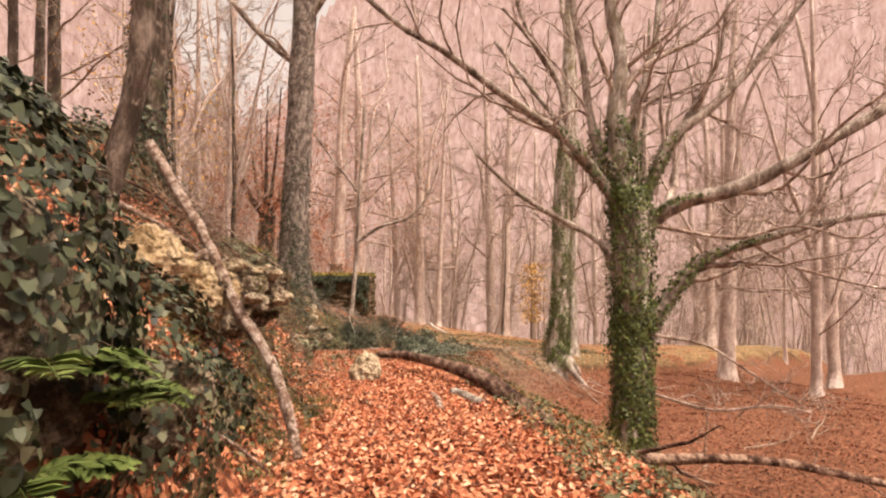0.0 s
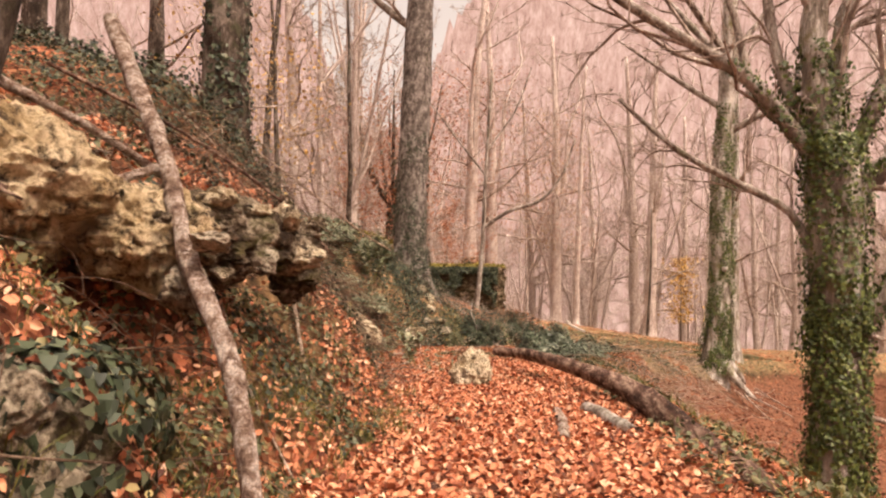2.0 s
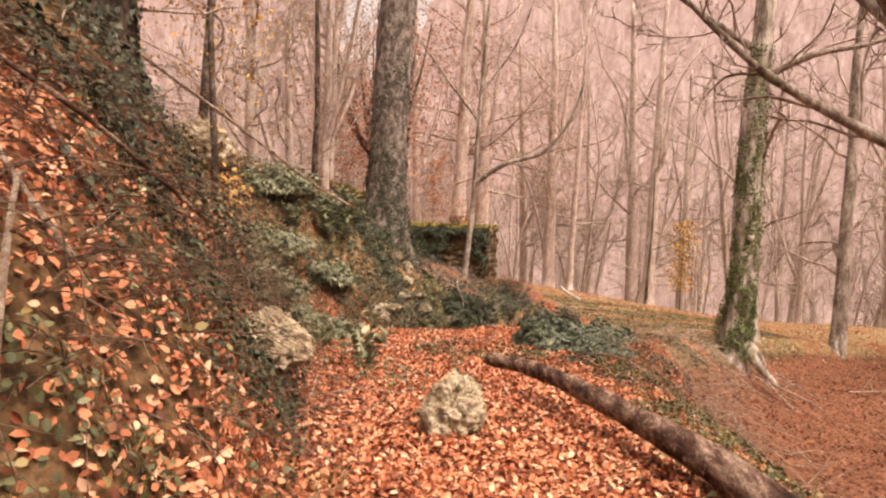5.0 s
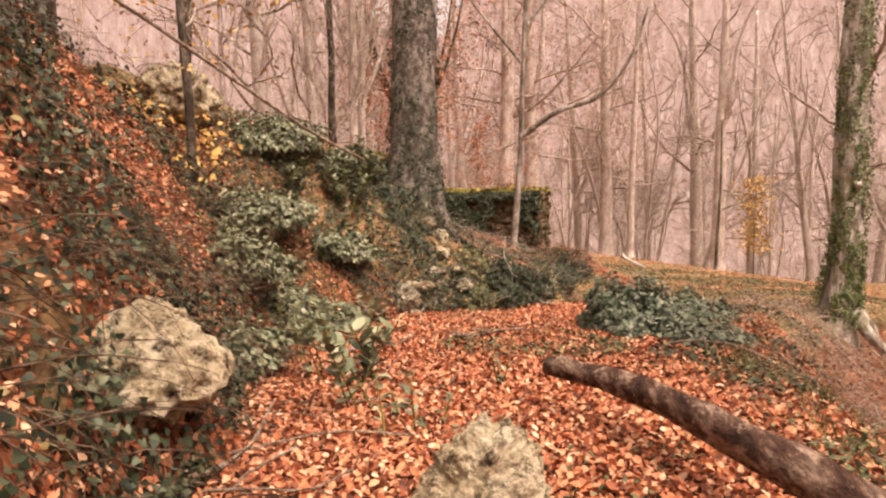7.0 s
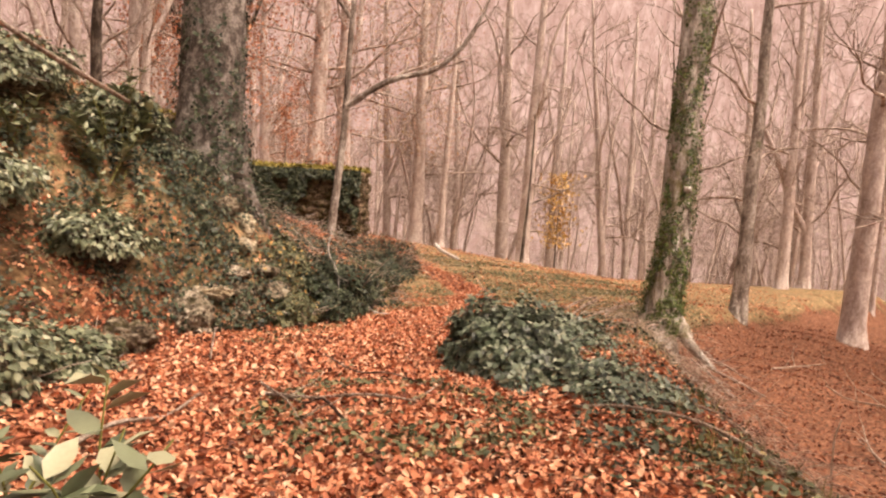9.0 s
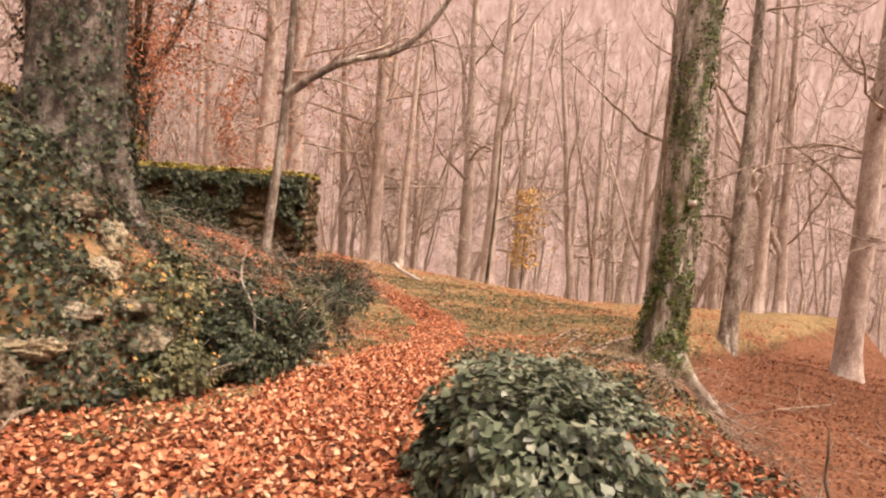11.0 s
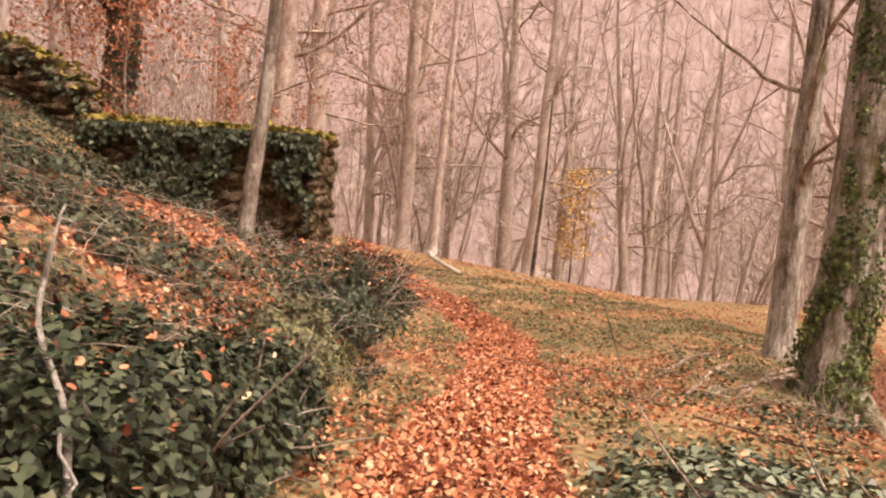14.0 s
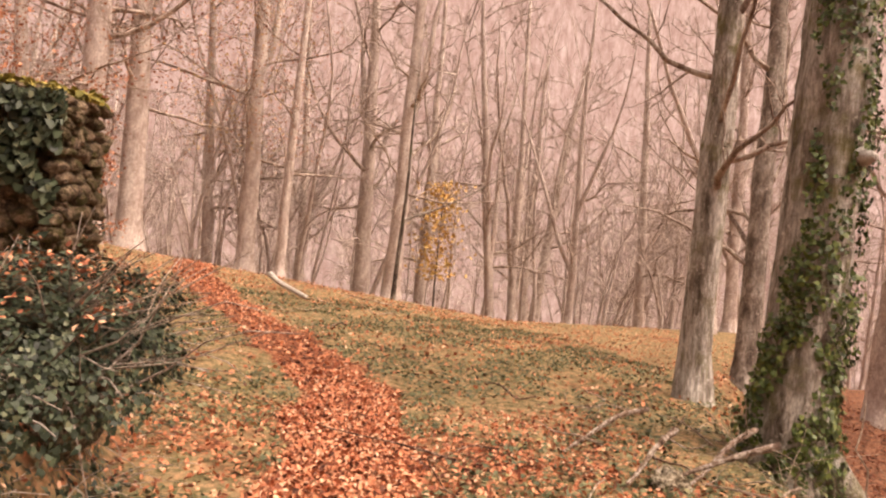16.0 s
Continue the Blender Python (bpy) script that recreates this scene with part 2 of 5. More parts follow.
FOOT_Y = (-40, 0, 3, 6, 8, 10, 12, 14, 15.2, 16.5, 18, 19, 20, 20.8, 22, 23.3, 25, 27, 29, 31, 34, 37, 42, 60, 140)
FOOT_X = (-1.3, -1.3, -1.25, -1.45, -1.5, -1.95, -2.75, -3.65, -4.1, -4.7, -5.0, -4.6, -4.1, -3.4, -3.1, -2.9, -2.75, -2.3, -2.1, -2.5, -3.3, -4.2, -5.5, -8, -12)
EDGE_Y = (-40, 0, 5, 8, 12, 16, 20, 24, 28, 32, 36, 40, 45, 60, 140)
EDGE_X = (2.6, 2.0, 1.3, 1.15, 0.7, 0.25, 0.9, 1.9, 3.2, 4.9, 8.0, 12, 17, 32, 70)
FLOOR_Y = (-40, 0, 15, 30, 44, 54, 75, 140, 400)
FLOOR_Z = (-2.6, -3.0, -3.3, -3.8, -4.5, -7.0, -13, -24, -40)
BANK_D = (0.0, 0.15, 0.5, 1.5, 3.0, 6.0, 15.0, 60.0, 400.0)
BANK = {
    -40: (0, 0.4, 1.2, 2.2, 3.2, 4.6, 8, 22, 30), 0: (0, 0.5, 1.4, 2.3, 3.2, 4.6, 8, 22, 30),
    5.4: (0, 0.4, 1.0, 1.9, 2.7, 4.0, 5.6, 18, 28), 6.2: (0, 0.22, 0.5, 1.85, 2.7, 4.0, 5.4, 18, 28), 7.8: (0, 0.22, 0.5, 1.9, 2.75, 4.1, 5.4, 18, 28), 8.6: (0, 0.35, 0.9, 1.95, 2.8, 4.1, 5.4, 18, 28), 12: (0, 0.35, 0.95, 2.5, 4.2, 5.2, 5.4, 11, 20), 15: (0, 0.25, 0.85, 2.4, 3.9, 4.9, 5.1, 10, 18),
    18: (0, 0.12, 0.4, 1.4, 2.9, 4.5, 4.8, 9, 18), 20.5: (0, 0.25, 0.8, 2.0, 3.2, 4.3, 4.7, 9, 18),
    25: (0, 0.25, 0.7, 1.3, 2.0, 3.0, 3.7, 9, 18), 29: (0, 0.3, 0.8, 1.6, 1.85, 2.7, 3.6, 9, 18),
    33: (0, 0.15, 0.5, 1.2, 1.8, 3.2, 4.4, 9, 18), 38: (0, 0.05, 0.2, 0.8, 1.8, 4.6, 5.8, 10, 18), 46: (0, 0.02, 0.1, 0.5, 1.2, 3.0, 4.4, 9, 18),
    60: (0, 0.02, 0.1, 0.4, 0.8, 1.5, 4, 12, 24), 140: (0, 0.02, 0.1, 0.4, 0.8, 1.5, 4, 12, 24),
}
BANK_Y = sorted(BANK)
BANK_TABLE = np.array([BANK[k] for k in BANK_Y], float)


def lumps(x, y, s, seed):
    """Soft uneven bumps, -1 to 1."""
    a = np.sin(x * s + seed) * np.cos(y * s * 1.13 + seed * 2.1)
    b2 = np.sin(x * s * 2.3 - y * s * 1.7 + seed * 3.3) * 0.5
    c2 = np.cos(x * s * 3.1 + y * s * 4.3 + seed) * 0.3
    return (a + b2 + c2) / 1.5


def height(x, y):
    x, y = np.asarray(x, float), np.asarray(y, float)
    x, y = np.broadcast_arrays(x, y)
    zp = np.interp(y, PATH_Y, PATH_Z)
    zp = zp - np.interp(y, (24, 32, 40, 54), (0, 0.03, 0.09, 0.13)) * np.clip(x - np.interp(y, TRAIL_Y, TRAIL_X), -5, 14)
    foot, edge = np.interp(y, FOOT_Y, FOOT_X), np.interp(y, EDGE_Y, EDGE_X)
    floor_z = np.interp(y, FLOOR_Y, FLOOR_Z) + 0.3 * lumps(x, y, 0.5, 1.7)
    d = np.clip(foot - x + 0.22 * lumps(x * 0.2, y, 1.9, 0.4), 0, 400)
    j = np.clip(np.searchsorted(BANK_Y, y) - 1, 0, len(BANK_Y) - 2)
    y0, y1 = np.array(BANK_Y)[j], np.array(BANK_Y)[j + 1]
    f = np.clip((y - y0) / (y1 - y0), 0, 1)
    k = np.clip(np.searchsorted(BANK_D, d) - 1, 0, len(BANK_D) - 2)
    d0, d1 = np.array(BANK_D)[k], np.array(BANK_D)[k + 1]
    g = (d - d0) / (d1 - d0)
    lo = BANK_TABLE[j, k] * (1 - g) + BANK_TABLE[j, k + 1] * g
    hi = BANK_TABLE[j + 1, k] * (1 - g) + BANK_TABLE[j + 1, k + 1] * g
    bank = lo * (1 - f) + hi * f
    e = np.clip(x - edge, 0, 400)
    fall = zp - 1.05 * e * e / (e + 0.45)
    soft = 0.5 * (fall + floor_z) + 0.5 * np.sqrt((fall - floor_z) ** 2 + 0.5)
    low = np.where(e > 0, np.minimum(zp, soft), zp)
    low = low - np.clip((x - 32) * 0.12, 0, 30)
    rough = 0.035 * lumps(x, y, 2.6, 0.0) + 0.09 * lumps(x, y, 1.9, 5.0) * np.clip(d * 2, 0, 1) + 0.05 * lumps(x, y, 6.0, 2.0) * np.clip(d * 3, 0, 1)
    mound = 0.16 * np.exp(-(((x + 1.75) / 0.75) ** 2 + ((y - 16.6) / 0.9) ** 2))
    return low + bank + rough + mound


def h(x, y):
    return float(height(x, y))


def trail_part(x, y):
    """1 on the trodden, leaf-filled line, 0 away from it."""
    off = np.abs(x - np.interp(y, TRAIL_Y, TRAIL_X)) / np.interp(y, TRAIL_Y, TRAIL_W)
    return np.clip(2.3 - 1.4 * off + 0.35 * lumps(x, y, 2.2, 0.7), 0, 1)


def hollow_part(x, y):
    return np.clip((x - np.interp(y, EDGE_Y, EDGE_X) - 0.4) / 1.2, 0, 1)


def cover(x, y):
    """How much litter, grass and old red litter lies at a place."""
    tr, ho = trail_part(x, y), hollow_part(x, y)
    foot = np.interp(y, FOOT_Y, FOOT_X)
    bank = np.clip((foot - x) * 2, 0, 1)
    open_ground = np.clip((y - 18.8) / 3.6, 0, 1)
    litter_part = np.maximum(tr, (1 - open_ground) * 0.75 * (1 - ho)) * (1 - bank) + bank * (0.5 + 0.45 * lumps(x, y, 0.9, 3.0))
    litter_part = np.maximum(litter_part, (0.26 + 0.2 * lumps(x, y, 0.7, 1.0)) * open_ground * (1 - ho))
    litter_part = litter_part * (1 - 0.75 * bank * np.exp(-((y - 21.2) / 1.6) ** 2))
    litter_part = litter_part * (1 - 0.55 * np.clip((foot - x) / 0.15, 0, 1) * np.clip((1.0 - foot + x) / 0.2, 0, 1) * np.exp(-((y - 7.0) / 1.2) ** 4))
    upslope = np.clip((foot - x - 4.5) / 3, 0, 1)
    litter_part = litter_part * (1 - 0.75 * upslope)
    green = np.clip(open_ground * 0.85 * (1 - ho) + 0.2 + 0.1 * bank, 0, 1) * (1 - 0.7 * ho)
    return litter_part, green, np.maximum(ho, 0.8 * upslope)


def build_ground():
    xs = np.concatenate([[-600, -300, -150, -90, -60, -45], np.arange(-36, -10, 1.2), np.arange(-10, 6, 0.13), np.arange(6, 20, 0.5), np.arange(20, 60, 2.5), [75, 100, 150, 300, 600]])
    ys = np.concatenate([[-600, -300, -150, -80, -40, -20, -12], np.arange(-8, 1, 0.6), np.arange(1, 36, 0.15), np.arange(36, 60, 0.6), np.arange(60, 130, 3.0), [140, 160, 200, 300, 600]])
    X, Y = np.meshgrid(xs, ys)
    Z = height(X, Y)
    nx, ny = len(xs), len(ys)
    co = np.stack([X, Y, Z], -1).reshape(-1, 3)
    i = np.arange(nx * ny).reshape(ny, nx)
    quads = np.stack([i[:-1, :-1], i[:-1, 1:], i[1:, 1:], i[1:, :-1]], -1).reshape(-1, 4)
    me = mesh_from("ground", co, quads, GROUND)
    a, g2, o = cover(co[:, 0], co[:, 1])
    col = np.stack([a, g2, o, np.ones_like(a)], -1).clip(0, 1)
    layer = me.color_attributes.new("cover", "FLOAT_COLOR", "POINT")
    layer.data.foreach_set("color", col.astype(np.float32).ravel())
    me.polygons.foreach_set("use_smooth", np.ones(len(me.polygons), bool))
    tagged(new("ground", me), "forest floor of orange beech leaves, thin grass and earth", "ground", kind="structure")


def mesh_from(name, co, faces, mat):
    """A mesh from numpy arrays; all faces have the same number of corners."""
    co, faces = np.asarray(co, np.float32), np.asarray(faces, np.int32)
    me = bpy.data.meshes.new(name)
    me.vertices.add(len(co))
    me.vertices.foreach_set("co", co.ravel())
    k = faces.shape[1]
    me.loops.add(faces.size)
    me.loops.foreach_set("vertex_index", faces.ravel())
    me.polygons.add(len(faces))
    me.polygons.foreach_set("loop_start", np.arange(0, faces.size, k, dtype=np.int32))
    me.polygons.foreach_set("loop_total", np.full(len(faces), k, np.int32))
    me.materials.append(mat)
    me.update(calc_edges=True)
    return me


def put(name, me, parent=None, label="", category="", kind="", group=""):
    ob = new(name, me)
    if parent is not None:
        ob.parent = parent
    return tagged(ob, label, category, group, kind)


def empty(name, loc, label, category, group="", turn=0.0):
    ob = new(name)
    ob.empty_display_size = 0.2
    ob.matrix_world = pose(*loc, 0, 0, turn)
    return tagged(ob, label, category, group)


def unit(v):
    return v / np.maximum(np.linalg.norm(v, axis=-1, keepdims=True), 1e-9)


LEAF = np.array([(0, 0, 0), (-0.3, 0.28, 0.1), (-0.26, 0.7, 0.12), (0, 1, 0.02), (0.26, 0.7, 0.12), (0.3, 0.28, 0.1)])
IVYLEAF = np.array([(0, 0.05, 0), (-0.5, 0.0, 0.05), (-0.36, 0.55, 0.06), (0, 1, -0.05), (0.36, 0.55, 0.06), (0.5, 0.0, 0.05)])
LONGLEAF = np.array([(0, 0, 0), (-0.19, 0.3, 0.05), (-0.17, 0.65, 0.06), (0, 1, -0.05), (0.17, 0.65, 0.06), (0.19, 0.3, 0.05)])
BLADE = np.array([(-0.008, 0, 0), (-0.01, 0.45, 0.0), (-0.006, 0.8, -0.01), (0, 1, -0.015), (0.006, 0.8, -0.01), (0.01, 0.45, 0.0)])


def leaves_mesh(name, rng, at, normal, size, mat, shape=LEAF, tilt=0.5, along=None, curl=1.0):
    """Many small folded leaves: at (N, 3), lying across normal, or growing along a direction."""
    at, normal = np.asarray(at, float), np.asarray(normal, float)
    N = len(at)
    nr = unit(normal + rng.normal(0, tilt, (N, 3)))
    t = rng.normal(0, 1, (N, 3)) if along is None else np.asarray(along, float)
    t = unit(t - nr * np.sum(t * nr, -1, keepdims=True))
    s = np.cross(t, nr)
    size = np.broadcast_to(size, (N,)) * rng.uniform(0.7, 1.3, N)
    wide, fold = rng.uniform(0.75, 1.2, N), rng.uniform(-0.6, 2.2, N) * curl
    q = shape[None] * size[:, None, None]
    co = at[:, None] + s[:, None] * (q[..., 0:1] * wide[:, None, None]) + t[:, None] * q[..., 1:2] + nr[:, None] * (q[..., 2:3] * fold[:, None, None])
    base = np.arange(N)[:, None] * 6
    f = np.concatenate([base + np.array([0, 3, 2, 1]), base + np.array([0, 5, 4, 3])], 0)
    return mesh_from(name, co.reshape(-1, 3), f, mat)


def ground_normal(x, y):
    e = 0.08
    return unit(np.stack([-(height(x + e, y) - height(x - e, y)) / (2 * e), -(height(x, y + e) - height(x, y - e)) / (2 * e), np.ones_like(x)], -1))


class Tubes:
    """Gathers tapered tubes into one mesh."""

    def __init__(self):
        self.co, self.faces, self.count = [], [], 0

    def add(self, pts, radii, sides=5, rough=0.0, rng=None, cap=True, flute=0.0):
        pts, radii = np.asarray(pts, float), np.asarray(radii, float)
        k = len(pts)
        t = unit(np.gradient(pts, axis=0))
        ref = np.array([0.0, 0.0, 1.0]) if abs(t[0, 2]) < 0.8 else np.array([1.0, 0.0, 0.0])
        u = unit(np.cross(t, ref))
        v = np.cross(t, u)
        a = np.arange(sides) * 2 * math.pi / sides
        r = radii[:, None] * np.ones(sides)
        if flute:
            twist = np.linspace(0, 1.6, k)[:, None]
            r = r * (1 + flute * np.cos(2 * a[None] + twist) + 0.6 * flute * np.cos(5 * a[None] - 2 * twist))
        if rough and rng is not None:
            r = r * (1 + rng.normal(0, rough, (k, sides)))
        ring = pts[:, None] + (u[:, None] * np.cos(a)[None, :, None] + v[:, None] * np.sin(a)[None, :, None]) * r[..., None]
        i = self.count + np.arange(k * sides).reshape(k, sides)
        j = np.roll(i, -1, 1)
        self.faces.append(np.stack([i[:-1], j[:-1], j[1:], i[1:]], -1).reshape(-1, 4))
        self.co.append(ring.reshape(-1, 3))
        self.count += k * sides
        if cap:
            for row, p in ((i[0], pts[0]), (i[-1], pts[-1])):
                self.co.append(p[None])
                c = np.full(sides, self.count)
                self.faces.append(np.stack([row, np.roll(row, -1), c, c], -1))
                self.count += 1
        return self

    def mesh(self, name, mat, smooth=True):
        f = np.concatenate(self.faces)
        tri = f[f[:, 2] == f[:, 3]][:, :3]
        quad = f[f[:, 2] != f[:, 3]]
        co = np.concatenate(self.co)
        me = bpy.data.meshes.new(name)
        me.vertices.add(len(co))
        me.vertices.foreach_set("co", co.astype(np.float32).ravel())
        me.loops.add(quad.size + tri.size)
        me.loops.foreach_set("vertex_index", np.concatenate([quad.ravel(), tri.ravel()]).astype(np.int32))
        me.polygons.add(len(quad) + len(tri))
        start = np.concatenate([np.arange(len(quad)) * 4, quad.size + np.arange(len(tri)) * 3]).astype(np.int32)
        me.polygons.foreach_set("loop_start", start)
        me.polygons.foreach_set("loop_total", np.concatenate([np.full(len(quad), 4), np.full(len(tri), 3)]).astype(np.int32))
        me.materials.append(mat)
        me.update(calc_edges=True)
        if smooth:
            me.polygons.foreach_set("use_smooth", np.ones(len(me.polygons), bool))
        return me


def wander(rng, start, way, length, steps, bend=0.15, lift=0.0):
    """A crooked line: bends a little at each step, and lifts or sags."""
    p, d = np.array(start, float), unit(np.array(way, float))
    out2 = [p]
    for _ in range(steps):
        d = unit(d + rng.normal(0, bend, 3) + np.array([0, 0, lift]))
        p = p + d * length / steps
        out2.append(p)
    return np.array(out2)


def smooth_line(pts, steps=4):
    """A soft curve through a few points (Catmull-Rom)."""
    p = np.asarray(pts, float)
    p = np.vstack([2 * p[0] - p[1], p, 2 * p[-1] - p[-2]])
    out2 = []
    for i in range(1, len(p) - 2):
        for s in np.linspace(0, 1, steps, endpoint=False):
            a, b2, c2, d = p[i - 1], p[i], p[i + 1], p[i + 2]
            out2.append(0.5 * (2 * b2 + (c2 - a) * s + (2 * a - 5 * b2 + 4 * c2 - d) * s * s + (3 * b2 - a - 3 * c2 + d) * s ** 3))
    out2.append(p[-2])
    return np.array(out2)


def fork(tubes, rng, line, r0, level, depth, density, spread=0.9, thin=0.006, lift=0.05, plan=(7, 4, 3, 2)):
    """Side shoots along a branch, and theirs in turn."""
    if level >= depth:
        return
    length = np.linalg.norm(np.diff(line, axis=0), axis=1).sum()
    count = max(2, int(round(density[level] * rng.uniform(0.8, 1.2))))
    for s in np.linspace(0.18, 0.97, count):
        s = min(0.99, max(0.1, s + rng.normal(0, 0.04)))
        f = s * (len(line) - 1)
        i = min(int(f), len(line) - 2)
        p = line[i] + (line[i + 1] - line[i]) * (f - i)
        d = unit(line[i + 1] - line[i])
        side = unit(np.cross(d, rng.normal(0, 1, 3)))
        way = unit(d * rng.uniform(0.5, 1.0) + side * spread * rng.uniform(0.6, 1.2) + np.array([0, 0, 0.12]))
        ln = length * rng.uniform(0.2, 0.55) * (1.15 - 0.6 * s)
        r = max(thin, r0 * (1 - 0.75 * s) * rng.uniform(0.3, 0.6))
        steps = plan[min(level, 3)]
        kid = wander(rng, p, way, ln, steps, 0.25, lift)
        tubes.add(kid, np.linspace(r, max(thin * 0.6, r * 0.3), len(kid)), (4, 3, 3, 3)[min(level, 3)], cap=False)
        fork(tubes, rng, kid, r, level + 1, depth, density, spread, thin, lift, plan)


def trunk_line(rng, tall, lean, steps, bend):
    """A trunk that wavers a little as it rises."""
    z = np.linspace(0, 1, steps)
    sway = np.cumsum(np.cumsum(rng.normal(0, bend, (steps, 2)), 0) * 0.45 + rng.normal(0, bend * 0.8, (steps, 2)), 0) * tall / steps * 0.5
    x, y = lean[0] * z * tall + sway[:, 0], lean[1] * z * tall + sway[:, 1]
    x, y = x - x[0], y - y[0]
    return np.stack([x, y, z * tall - 0.35], -1)


def flare(r, line, top=0.3, foot=1.4):
    z = line[:, 2] + 0.35
    return r * (1 + (foot - 1) * np.exp(-z / (r * 1.5))) * (1 - (1 - top) * (z / z[-1]) ** 1.1)


def beech_parts(seed, tall, dia, lean=(0, 0), first=0.35, limbs=12, density=(5, 4), depth=2, bark=None, sides=9, up=0.8, thin=0.008, reach=0.38, leaders=0):
    """Trunk and branch meshes of a bare tree, at the origin; leaders are stems into which the trunk forks."""
    rng = np.random.default_rng(seed)
    line = trunk_line(rng, tall, lean, 18, 0.06)
    rad = flare(dia / 2, line)
    tr = Tubes().add(line, rad, sides, 0.06, rng)
    br = Tubes()
    stems = [(line, rad, first, limbs)]
    turn0 = rng.uniform(0, 6.28)
    for q in range(leaders):
        i = int(17 * rng.uniform(first * 0.9, first + 0.2))
        a = turn0 + q * 2.6 + rng.normal(0, 0.4)
        way = np.array([0.36 * math.cos(a), 0.36 * math.sin(a), 1.0])
        stem = wander(rng, line[i], way, (tall - line[i, 2]) * rng.uniform(0.7, 0.95), 12, 0.1, 0.1)
        srad = np.linspace(rad[i] * rng.uniform(0.55, 0.8), 0.03, 13)
        tr.add(stem, srad, max(6, sides - 2), 0.05, rng)
        stems.append((stem, srad, 0.1, max(5, limbs // 2)))
    for stem, srad, lo, count in stems:
        last = len(stem) - 1
        for s in lo + (0.97 - lo) * np.linspace(0, 1, count) ** 1.35:
            f = s * last
            i = min(int(f), last - 1)
            p = stem[i] + (stem[i + 1] - stem[i]) * (f - i)
            a = rng.uniform(0, 2 * math.pi)
            way = np.array([math.cos(a), math.sin(a), up * rng.uniform(0.15, 1.4)])
            ln = tall * reach * rng.uniform(0.45, 1.1) * (1.1 - 0.7 * s)
            r = max(thin * 1.5, srad[i] * rng.uniform(0.18, 0.36))
            limb = wander(rng, p, way, ln, 9, 0.19, 0.05)
            br.add(limb, np.linspace(r, max(thin, r * 0.2), len(limb)), 5, cap=False)
            fork(br, rng, limb, r, 0, depth, density, thin=thin, plan=(5, 3, 2, 2))
    return tr.mesh("trunk", bark or BARK), br.mesh("branches", TWIG), line


def ivy_sleeve(name, rng, line, radii, count, lo, hi, size, mat, patchy=0.3, out3=0.05, side=None):
    """Ivy leaves round a stem, between two heights along it, with gaps."""
    k = len(line)
    s = rng.uniform(lo, hi, count * 2) * (k - 1)
    i = np.minimum(s.astype(int), k - 2)
    f = (s - i)[:, None]
    p = line[i] * (1 - f) + line[i + 1] * f
    r = radii[i] * (1 - f[:, 0]) + radii[i + 1] * f[:, 0]
    a = rng.uniform(0, 2 * math.pi, len(s))
    keep = lumps(a * 1.6, p[:, 2] * 1.2, 1.4, 2.0) > -0.9 + patchy * 1.6
    if side is not None:
        keep &= np.cos(a - side) > -0.05 + 0.45 * lumps(p[:, 2] * 0.8, p[:, 2] * 0.3, 1.0, 1.0)
    out4 = np.stack([np.cos(a), np.sin(a), 0.25 * np.ones_like(a)], -1)
    d = r + rng.uniform(0.0, out3, len(s)) * (1 + lumps(a * 2, p[:, 2] * 3, 1.0, 1.0))
    at = p + out4 * d[:, None]
    at, out4 = at[keep][:count], out4[keep][:count]
    down = np.tile([0, 0, -1.0], (len(at), 1)) + rng.normal(0, 0.4, (len(at), 3))
    return leaves_mesh(name, rng, at, out4, size, mat, IVYLEAF, 0.35, down)


# ---- large structure ----
build_ground()


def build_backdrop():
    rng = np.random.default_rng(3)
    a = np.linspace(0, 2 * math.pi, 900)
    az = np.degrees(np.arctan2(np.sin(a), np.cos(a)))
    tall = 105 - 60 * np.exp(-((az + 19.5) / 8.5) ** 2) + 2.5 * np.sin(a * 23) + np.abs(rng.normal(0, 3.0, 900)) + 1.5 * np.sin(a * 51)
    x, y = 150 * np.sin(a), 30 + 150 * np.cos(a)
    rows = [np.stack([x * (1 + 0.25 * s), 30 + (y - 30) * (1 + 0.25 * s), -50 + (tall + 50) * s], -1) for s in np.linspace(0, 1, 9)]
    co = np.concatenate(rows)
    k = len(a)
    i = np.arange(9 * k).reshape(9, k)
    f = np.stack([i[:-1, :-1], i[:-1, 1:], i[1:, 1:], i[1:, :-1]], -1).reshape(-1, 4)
    put("backdrop", mesh_from("backdrop", co, f, HAZE_GLOW), None, "glowing backdrop of a pink hillside of bare winter woods in painted haze", "backdrop", "structure")


build_backdrop()

